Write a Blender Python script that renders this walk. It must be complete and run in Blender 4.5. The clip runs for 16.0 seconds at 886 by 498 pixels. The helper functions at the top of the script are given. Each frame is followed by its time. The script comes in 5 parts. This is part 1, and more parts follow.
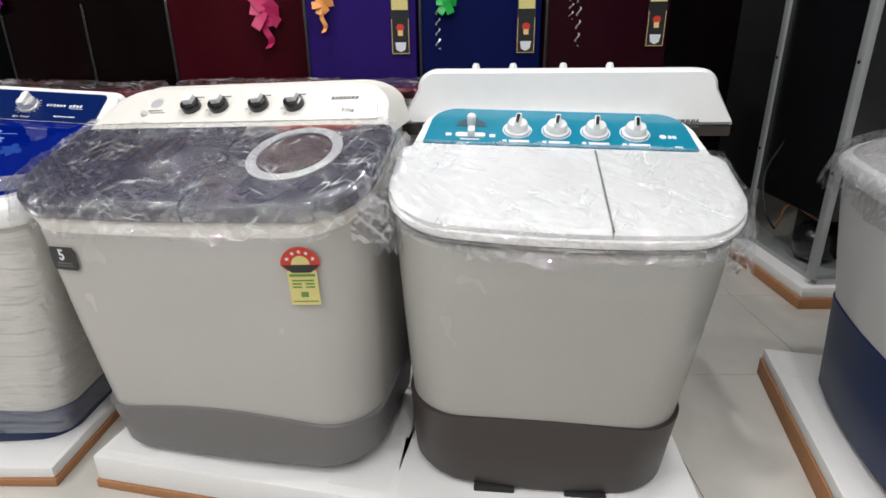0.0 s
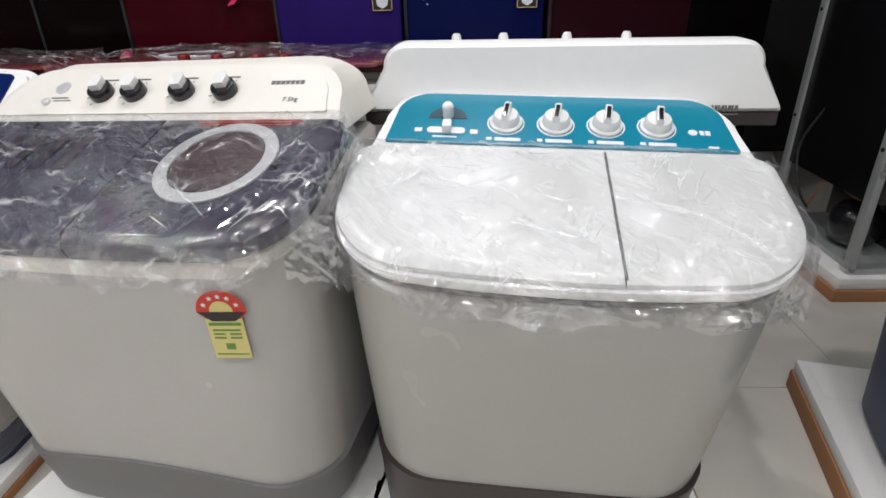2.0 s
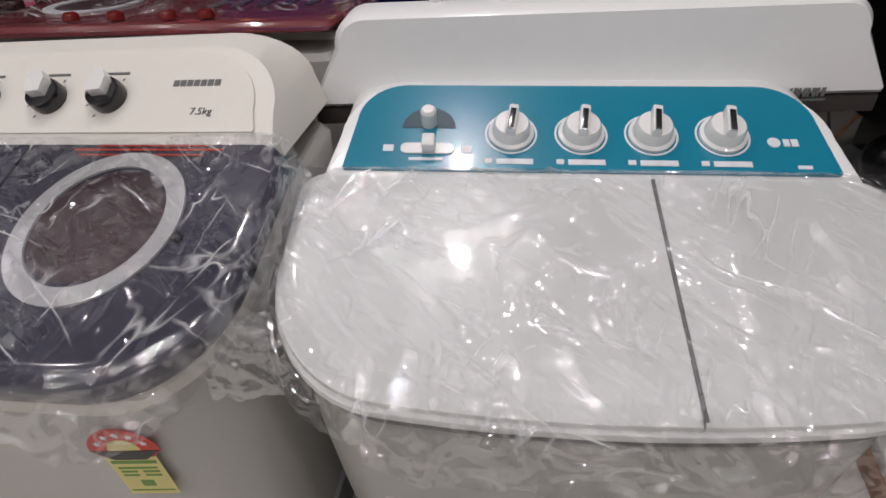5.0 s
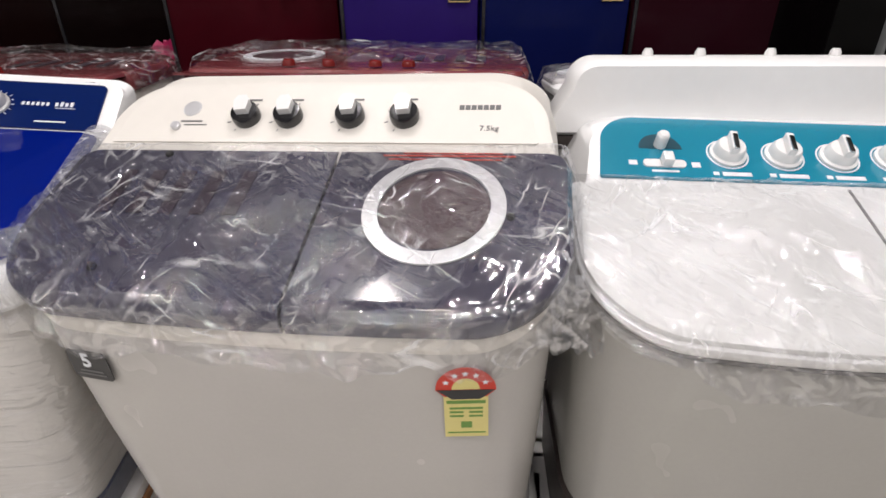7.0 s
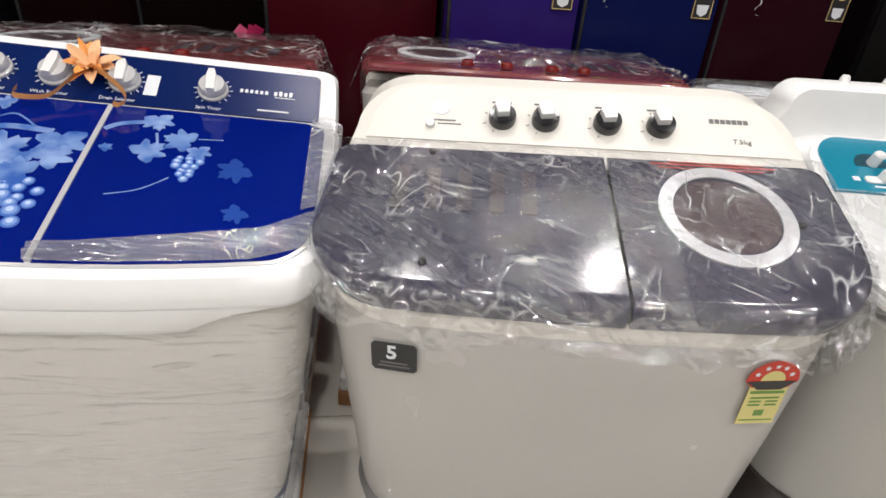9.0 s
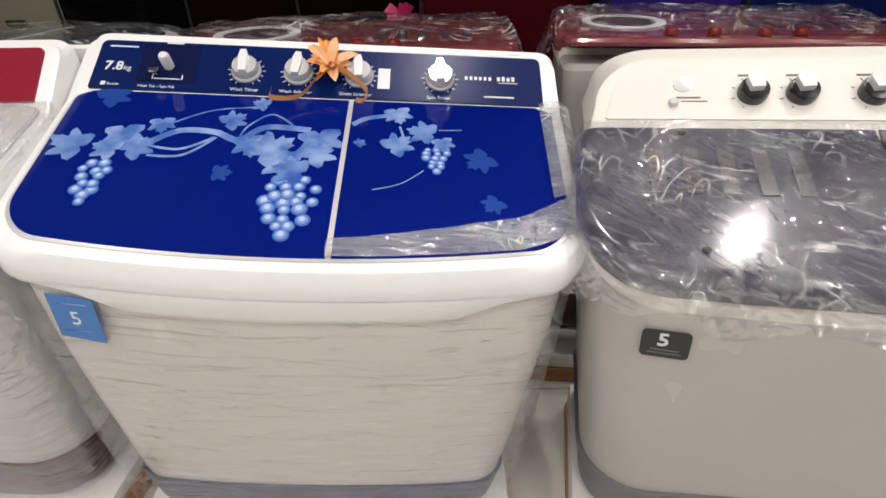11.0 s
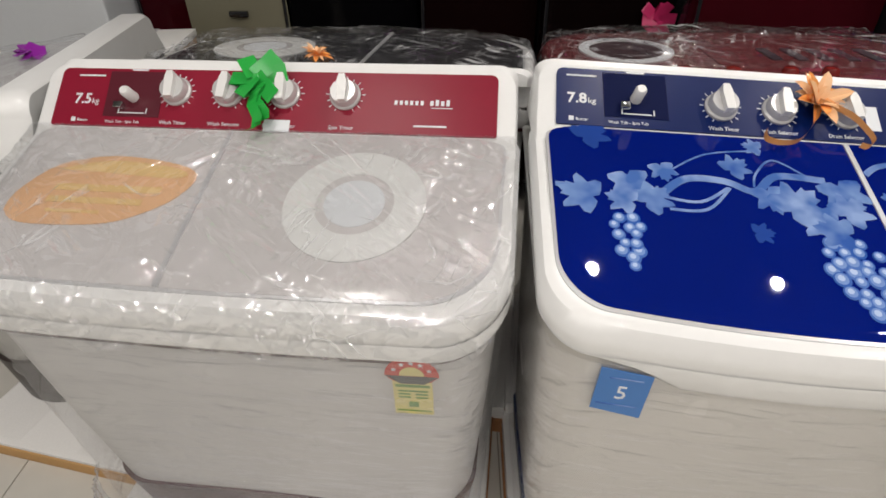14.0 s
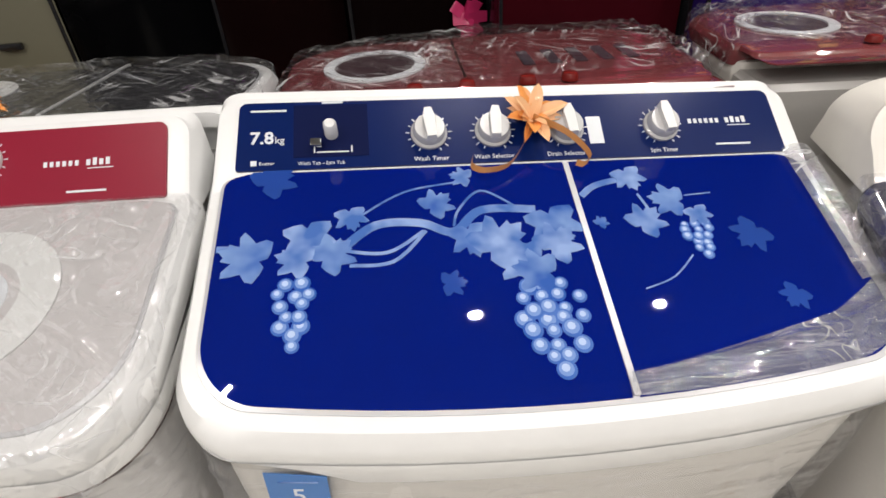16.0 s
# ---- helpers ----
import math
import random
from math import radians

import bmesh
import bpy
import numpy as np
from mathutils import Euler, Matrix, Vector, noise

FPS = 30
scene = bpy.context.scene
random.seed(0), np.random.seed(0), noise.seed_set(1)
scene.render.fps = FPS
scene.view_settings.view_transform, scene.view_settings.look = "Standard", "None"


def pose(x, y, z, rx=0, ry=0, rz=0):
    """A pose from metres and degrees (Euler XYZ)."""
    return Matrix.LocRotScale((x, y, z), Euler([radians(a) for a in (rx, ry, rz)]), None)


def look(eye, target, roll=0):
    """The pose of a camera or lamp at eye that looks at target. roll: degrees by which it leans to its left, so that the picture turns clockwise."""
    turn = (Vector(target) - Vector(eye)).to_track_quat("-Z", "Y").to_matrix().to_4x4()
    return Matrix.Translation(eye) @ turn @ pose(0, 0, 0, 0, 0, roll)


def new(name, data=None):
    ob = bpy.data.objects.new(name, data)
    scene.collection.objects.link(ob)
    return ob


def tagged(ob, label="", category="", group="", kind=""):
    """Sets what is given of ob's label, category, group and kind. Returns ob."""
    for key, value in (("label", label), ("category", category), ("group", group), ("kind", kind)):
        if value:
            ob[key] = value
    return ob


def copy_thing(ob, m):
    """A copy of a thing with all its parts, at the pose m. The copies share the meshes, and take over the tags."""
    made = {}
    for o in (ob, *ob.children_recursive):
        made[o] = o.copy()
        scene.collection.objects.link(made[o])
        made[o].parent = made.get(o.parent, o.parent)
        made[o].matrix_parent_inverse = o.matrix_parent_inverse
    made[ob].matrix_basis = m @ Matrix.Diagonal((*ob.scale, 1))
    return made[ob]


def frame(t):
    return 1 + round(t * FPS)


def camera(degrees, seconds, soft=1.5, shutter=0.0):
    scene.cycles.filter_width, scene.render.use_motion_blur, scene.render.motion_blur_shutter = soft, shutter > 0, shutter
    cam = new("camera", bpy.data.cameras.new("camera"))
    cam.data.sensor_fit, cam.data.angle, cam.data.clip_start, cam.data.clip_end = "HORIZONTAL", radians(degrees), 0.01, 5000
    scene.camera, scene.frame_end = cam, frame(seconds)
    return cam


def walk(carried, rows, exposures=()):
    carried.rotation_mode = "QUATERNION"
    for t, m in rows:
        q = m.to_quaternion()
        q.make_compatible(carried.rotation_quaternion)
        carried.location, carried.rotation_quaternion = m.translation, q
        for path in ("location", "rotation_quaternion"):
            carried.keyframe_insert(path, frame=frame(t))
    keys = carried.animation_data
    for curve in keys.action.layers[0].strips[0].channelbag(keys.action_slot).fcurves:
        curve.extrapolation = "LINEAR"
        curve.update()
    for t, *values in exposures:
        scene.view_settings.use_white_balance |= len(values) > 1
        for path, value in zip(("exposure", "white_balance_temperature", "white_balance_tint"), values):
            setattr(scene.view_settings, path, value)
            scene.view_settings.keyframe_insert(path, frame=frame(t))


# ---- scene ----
# ---- camera ----
cam = camera(76.8, 16.0, soft=1.6)
PATH = [
    (0, (0.0106, 0.0066, 1.0439), (-0.0127, 1.8779, 0.3385), -0.61),
    (0.5, (0.0095, 0.0745, 1.0491), (-0.0101, 1.9136, 0.2634), -0.21),
    (1, (0.0491, 0.1423, 1.0716), (-0.0105, 1.9737, 0.2700), -0.67),
    (1.5, (0.0647, 0.1832, 1.0777), (-0.0136, 1.9973, 0.2393), -0.20),
    (2, (0.0802, 0.2885, 1.0806), (0.0212, 2.0889, 0.2114), -1.31),
    (2.5, (0.1038, 0.4192, 1.0768), (0.0957, 2.2084, 0.1832), -2.03),
    (3, (0.1406, 0.5573, 1.1226), (0.1272, 2.2756, 0.0992), -3.00),
    (5.5, (0.0151, 0.6209, 1.1494), (0.0025, 2.2464, -0.0158), -3.11),
    (6, (-0.0936, 0.5596, 1.1563), (-0.0695, 2.2565, 0.0981), -1.31),
    (6.5, (-0.1895, 0.5093, 1.1302), (-0.1199, 2.2633, 0.1717), -1.64),
    (7, (-0.3236, 0.4435, 1.1395), (-0.2438, 2.2027, 0.1915), -0.24),
    (7.5, (-0.4411, 0.4408, 1.1263), (-0.3149, 2.2326, 0.2469), 0.56),
    (8, (-0.5859, 0.4548, 1.1391), (-0.3778, 2.2389, 0.2594), 0.11),
    (8.5, (-0.7206, 0.4506, 1.1439), (-0.4601, 2.2064, 0.2222), 1.54),
    (9, (-0.8459, 0.4519, 1.1509), (-0.5483, 2.1825, 0.1936), 4.72),
    (11.5, (-1.2479, 0.5017, 1.1833), (-1.3457, 2.1762, 0.0941), -3.26),
    (12, (-1.4195, 0.5329, 1.1890), (-1.6370, 2.1904, 0.0912), -3.27),
    (12.5, (-1.5621, 0.6036, 1.2023), (-1.7690, 2.2512, 0.0876), -2.87),
    (13, (-1.6867, 0.6289, 1.2157), (-1.8637, 2.2614, 0.0739), -0.69),
    (13.5, (-1.8306, 0.6267, 1.2473), (-1.9707, 2.2622, 0.1047), -0.72),
    (14, (-1.8840, 0.6316, 1.2505), (-1.9421, 2.2681, 0.1022), -0.74),
    (14.5, (-1.8162, 0.6597, 1.2568), (-1.8363, 2.2804, 0.0852), -3.45),
    (15, (-1.7084, 0.7045, 1.2673), (-1.6614, 2.3180, 0.0864), -3.73),
    (15.5, (-1.5919, 0.7370, 1.2714), (-1.4376, 2.3542, 0.1049), -4.96),
    (16, (-1.5145, 0.7723, 1.2480), (-1.3720, 2.3876, 0.0773), -3.46),
]
walk(cam, [(t, look(eye, target, roll)) for t, eye, target, roll in PATH], exposures=[(0.0, 0.10, 6500, 11), (1.5, 0.04, 6500, 12), (2.4, -0.22, 6500, 12), (3.0, -0.36, 6550, 13), (4.2, -0.68, 6650, 16), (5.5, -0.72, 6750, 17), (6.5, -0.24, 6800, 18), (8.0, 0.03, 6800, 13), (9.2, 0.02, 6850, 13), (11.5, -0.12, 7050, 14), (13.5, -0.28, 7100, 13), (15.0, -0.14, 7000, 12), (16.0, -0.03, 7000, 13)])

# ---- world and light ----
world = bpy.data.worlds.new("showroom_air")
scene.world = world
world.use_nodes = True
world.node_tree.nodes["Background"].inputs[0].default_value = (0.9, 0.95, 1.0, 1)
world.node_tree.nodes["Background"].inputs[1].default_value = 0.002
scene.view_settings.exposure = 0.0

CEIL = 3.0
LAMP_POWER = 9.8
# the two at y 1.80 mirror in the lids; the rest are added fill
LAMP_SPOTS = [(x, y) for x in (-4.17, -3.1, -2.03, -0.96, 0.11, 1.18) for y in (-2.4, -1.3, -0.2)] + [(-0.93, 1.80), (0.13, 1.80)] + [(-2.6, 0.85), (0.70, 0.85)]


# ---- materials ----
def mat(name, color, rough=0.4, metal=0.0, spec=0.5, grain=0.03, scale=40.0, bump=0.02, stain=0.04, coat=0.0, alpha=1.0, trans=0.0, random_tint=0.0):
    m = bpy.data.materials.new(name)
    m.use_nodes = True
    nt = m.node_tree
    b = nt.nodes["Principled BSDF"]
    tc = nt.nodes.new("ShaderNodeTexCoord")
    fine = nt.nodes.new("ShaderNodeTexNoise")
    fine.inputs["Scale"].default_value = scale
    fine.inputs["Detail"].default_value = 5
    big = nt.nodes.new("ShaderNodeTexNoise")
    big.inputs["Scale"].default_value = 3.5
    big.inputs["Detail"].default_value = 3
    nt.links.new(tc.outputs["Object"], fine.inputs["Vector"])
    nt.links.new(tc.outputs["Object"], big.inputs["Vector"])
    add = nt.nodes.new("ShaderNodeMath")
    add.operation = "MULTIPLY_ADD"
    add.inputs[1].default_value = grain * 2
    nt.links.new(fine.outputs["Fac"], add.inputs[0])
    add2 = nt.nodes.new("ShaderNodeMath")
    add2.operation = "MULTIPLY_ADD"
    add2.inputs[1].default_value = stain * 2
    add2.inputs[2].default_value = 1 - grain - stain
    nt.links.new(big.outputs["Fac"], add2.inputs[0])
    nt.links.new(add2.outputs[0], add.inputs[2])
    last = add
    if random_tint:
        info = nt.nodes.new("ShaderNodeObjectInfo")
        rnd = nt.nodes.new("ShaderNodeMath")
        rnd.operation = "MULTIPLY_ADD"
        rnd.inputs[1].default_value = random_tint
        nt.links.new(info.outputs["Random"], rnd.inputs[0])
        nt.links.new(add.outputs[0], rnd.inputs[2])
        last = rnd
    mul = nt.nodes.new("ShaderNodeVectorMath")
    mul.operation = "SCALE"
    mul.inputs[0].default_value = color
    nt.links.new(last.outputs[0], mul.inputs["Scale"])
    nt.links.new(mul.outputs[0], b.inputs["Base Color"])
    rr = nt.nodes.new("ShaderNodeMath")
    rr.operation = "MULTIPLY_ADD"
    rr.inputs[1].default_value = min(0.12, rough * 0.5)
    rr.inputs[2].default_value = max(rough - min(0.06, rough * 0.25), 0.01)
    nt.links.new(big.outputs["Fac"], rr.inputs[0])
    nt.links.new(rr.outputs[0], b.inputs["Roughness"])
    b.inputs["Metallic"].default_value = metal
    b.inputs["Specular IOR Level"].default_value = spec
    b.inputs["Coat Weight"].default_value = coat
    b.inputs["Coat Roughness"].default_value = 0.06
    b.inputs["Transmission Weight"].default_value = trans
    b.inputs["Alpha"].default_value = alpha
    if bump:
        bp = nt.nodes.new("ShaderNodeBump")
        bp.inputs["Strength"].default_value = bump
        bp.inputs["Distance"].default_value = 0.002
        nt.links.new(fine.outputs["Fac"], bp.inputs["Height"])
        nt.links.new(bp.outputs[0], b.inputs["Normal"])
    return m


def mottled(name, c1, c2, scale, rough=0.03, coat=0.8):
    """Print that fades between two tones."""
    m = mat(name, c1, rough, bump=0, coat=coat)
    nt = m.node_tree
    tc = nt.nodes.new("ShaderNodeTexCoord")
    n = nt.nodes.new("ShaderNodeTexNoise")
    n.inputs["Scale"].default_value = scale
    n.inputs["Detail"].default_value = 2
    ramp = nt.nodes.new("ShaderNodeValToRGB")
    ramp.color_ramp.elements[0].position, ramp.color_ramp.elements[0].color = 0.36, (*c1, 1)
    ramp.color_ramp.elements[1].position, ramp.color_ramp.elements[1].color = 0.64, (*c2, 1)
    nt.links.new(tc.outputs["Object"], n.inputs["Vector"])
    nt.links.new(n.outputs["Fac"], ramp.inputs["Fac"])
    nt.links.new(ramp.outputs[0], nt.nodes["Principled BSDF"].inputs["Base Color"])
    return m


def film_mat(name, gloss, haze, rough, wrinkle, scale, tint=(1, 1, 1), stretch=(1, 1, 1), crease_glint=0.5, turn=38, fold=1.6):
    """Thin clear packing film: mostly see-through, with a share of gloss and of milky haze."""
    m = bpy.data.materials.new(name)
    m.use_nodes = True
    nt = m.node_tree
    nt.nodes.remove(nt.nodes["Principled BSDF"])
    out = nt.nodes["Material Output"]
    tr = nt.nodes.new("ShaderNodeBsdfTransparent")
    tr.inputs[0].default_value = (*tint, 1)
    gl = nt.nodes.new("ShaderNodeBsdfGlossy")
    gl.inputs["Color"].default_value = (0.95, 0.96, 1, 1)
    gl.inputs["Roughness"].default_value = rough
    df = nt.nodes.new("ShaderNodeBsdfTranslucent")
    df.inputs["Color"].default_value = (0.85, 0.86, 0.88, 1)
    d2 = nt.nodes.new("ShaderNodeBsdfDiffuse")
    d2.inputs["Color"].default_value = (0.93, 0.94, 0.95, 1)
    tc = nt.nodes.new("ShaderNodeTexCoord")
    mp = nt.nodes.new("ShaderNodeMapping")
    mp.inputs["Scale"].default_value = stretch
    nt.links.new(tc.outputs["Object"], mp.inputs["Vector"])
    n1 = nt.nodes.new("ShaderNodeTexNoise")
    n1.inputs["Scale"].default_value = scale
    n1.inputs["Detail"].default_value = 2.5
    n1.inputs["Distortion"].default_value = 1.4
    n2 = nt.nodes.new("ShaderNodeTexVoronoi")
    n2.feature = "DISTANCE_TO_EDGE"
    n2.inputs["Scale"].default_value = scale * 0.7
    for n in (n1, n2):
        nt.links.new(mp.outputs[0], n.inputs["Vector"])
    mx = nt.nodes.new("ShaderNodeMath")
    mx.operation = "MULTIPLY_ADD"
    mx.inputs[1].default_value = 0.25
    nt.links.new(n2.outputs["Distance"], mx.inputs[0])
    calm = nt.nodes.new("ShaderNodeMath")
    calm.operation = "MULTIPLY"
    calm.inputs[1].default_value = 0.35
    nt.links.new(n1.outputs["Fac"], calm.inputs[0])
    nt.links.new(calm.outputs[0], mx.inputs[2])
    # long sharp folds that fan out in two directions
    for ang, across, along in ((turn, 26.0, 3.2), (turn + 58, 17.0, 4.5)):
        fr = nt.nodes.new("ShaderNodeMapping")
        fr.inputs["Rotation"].default_value = (0, 0, radians(ang))
        fs = nt.nodes.new("ShaderNodeMapping")
        fs.inputs["Scale"].default_value = (along, across, across)
        nt.links.new(tc.outputs["Object"], fr.inputs["Vector"])
        nt.links.new(fr.outputs[0], fs.inputs["Vector"])
        fn = nt.nodes.new("ShaderNodeTexNoise")
        fn.inputs["Scale"].default_value = 1.0
        fn.inputs["Detail"].default_value = 1.5
        fn.inputs["Distortion"].default_value = 0.6
        nt.links.new(fs.outputs[0], fn.inputs["Vector"])
        away = nt.nodes.new("ShaderNodeMath")
        away.operation = "SUBTRACT"
        away.inputs[1].default_value = 0.5
        nt.links.new(fn.outputs["Fac"], away.inputs[0])
        mag = nt.nodes.new("ShaderNodeMath")
        mag.operation = "ABSOLUTE"
        nt.links.new(away.outputs[0], mag.inputs[0])
        where = nt.nodes.new("ShaderNodeTexNoise")
        where.inputs["Scale"].default_value = 5.5
        where.inputs["Detail"].default_value = 1.0
        nt.links.new(fr.outputs[0], where.inputs["Vector"])
        gate = nt.nodes.new("ShaderNodeMapRange")
        gate.inputs["From Min"].default_value = 0.48
        gate.inputs["From Max"].default_value = 0.66
        gate.inputs["To Max"].default_value = -fold
        nt.links.new(where.outputs["Fac"], gate.inputs["Value"])
        more = nt.nodes.new("ShaderNodeMath")
        more.operation = "MULTIPLY_ADD"
        nt.links.new(gate.outputs[0], more.inputs[1])
        nt.links.new(mag.outputs[0], more.inputs[0])
        nt.links.new(mx.outputs[0], more.inputs[2])
        mx = more
    bp = nt.nodes.new("ShaderNodeBump")
    bp.inputs["Strength"].default_value = wrinkle
    bp.inputs["Distance"].default_value = 0.035
    nt.links.new(mx.outputs[0], bp.inputs["Height"])
    nt.links.new(bp.outputs[0], gl.inputs["Normal"])
    hz = nt.nodes.new("ShaderNodeMixShader")
    hz.inputs[0].default_value = 0.85
    nt.links.new(df.outputs[0], hz.inputs[1])
    nt.links.new(d2.outputs[0], hz.inputs[2])
    # creases: thin fold lines in patches, whitened in colour to read as glints
    lines = []
    for ang, sx, sy, sc, width in ((turn, 1.0, 12.0, 3.0, 0.034), (turn - 22, 1.0, 10.0, 4.0, 0.034), (turn + 75, 1.0, 9.0, 6.0, 0.05)):
        rot = nt.nodes.new("ShaderNodeMapping")
        rot.inputs["Rotation"].default_value = (0, 0, radians(ang))
        rot2 = nt.nodes.new("ShaderNodeMapping")
        rot2.inputs["Scale"].default_value = (sx, sy, sy)
        nt.links.new(tc.outputs["Object"], rot.inputs["Vector"])
        nt.links.new(rot.outputs[0], rot2.inputs["Vector"])
        nz = nt.nodes.new("ShaderNodeTexNoise")
        nz.inputs["Scale"].default_value = sc * 0.8
        nz.inputs["Detail"].default_value = 0.0
        nz.inputs["Distortion"].default_value = 0.4
        nt.links.new(rot2.outputs[0], nz.inputs["Vector"])
        sb = nt.nodes.new("ShaderNodeMath")
        sb.operation = "SUBTRACT"
        sb.inputs[1].default_value = 0.5
        nt.links.new(nz.outputs["Fac"], sb.inputs[0])
        nn = nt.nodes.new("ShaderNodeMath")
        nn.operation = "ABSOLUTE"
        nt.links.new(sb.outputs[0], nn.inputs[0])
        c2 = nt.nodes.new("ShaderNodeMapRange")
        c2.inputs["From Min"].default_value = 0.0
        c2.inputs["From Max"].default_value = width
        c2.inputs["To Min"].default_value = 1.0
        c2.inputs["To Max"].default_value = 0.0
        nt.links.new(nn.outputs[0], c2.inputs["Value"])
        patch = nt.nodes.new("ShaderNodeTexNoise")
        patch.inputs["Scale"].default_value = 9.0 + sc * 0.5
        nt.links.new(rot.outputs[0], patch.inputs["Vector"])
        c3 = nt.nodes.new("ShaderNodeMapRange")
        c3.inputs["From Min"].default_value = 0.53
        c3.inputs["From Max"].default_value = 0.68
        nt.links.new(patch.outputs["Fac"], c3.inputs["Value"])
        c4 = nt.nodes.new("ShaderNodeMath")
        c4.operation = "MULTIPLY"
        nt.links.new(c2.outputs[0], c4.inputs[0])
        nt.links.new(c3.outputs[0], c4.inputs[1])
        lines.append(c4)
    m1 = nt.nodes.new("ShaderNodeMath")
    m1.operation = "MAXIMUM"
    nt.links.new(lines[0].outputs[0], m1.inputs[0])
    nt.links.new(lines[1].outputs[0], m1.inputs[1])
    m2 = nt.nodes.new("ShaderNodeMath")
    m2.operation = "MAXIMUM"
    nt.links.new(m1.outputs[0], m2.inputs[0])
    nt.links.new(lines[2].outputs[0], m2.inputs[1])
    m3 = nt.nodes.new("ShaderNodeMath")
    m3.operation = "MULTIPLY_ADD"
    m3.inputs[1].default_value = crease_glint
    m3.inputs[2].default_value = haze
    nt.links.new(m2.outputs[0], m3.inputs[0])
    a = nt.nodes.new("ShaderNodeMixShader")
    nt.links.new(m3.outputs[0], a.inputs[0])
    nt.links.new(tr.outputs[0], a.inputs[1])
    nt.links.new(hz.outputs[0], a.inputs[2])
    b = nt.nodes.new("ShaderNodeMixShader")
    b.inputs[0].default_value = gloss
    nt.links.new(a.outputs[0], b.inputs[1])
    nt.links.new(gl.outputs[0], b.inputs[2])
    nt.links.new(b.outputs[0], out.inputs["Surface"])
    return m


def glow(name, color, strength):
    m = bpy.data.materials.new(name)
    m.use_nodes = True
    b = m.node_tree.nodes["Principled BSDF"]
    b.inputs["Emission Color"].default_value = (*color, 1)
    b.inputs["Emission Strength"].default_value = strength
    return m


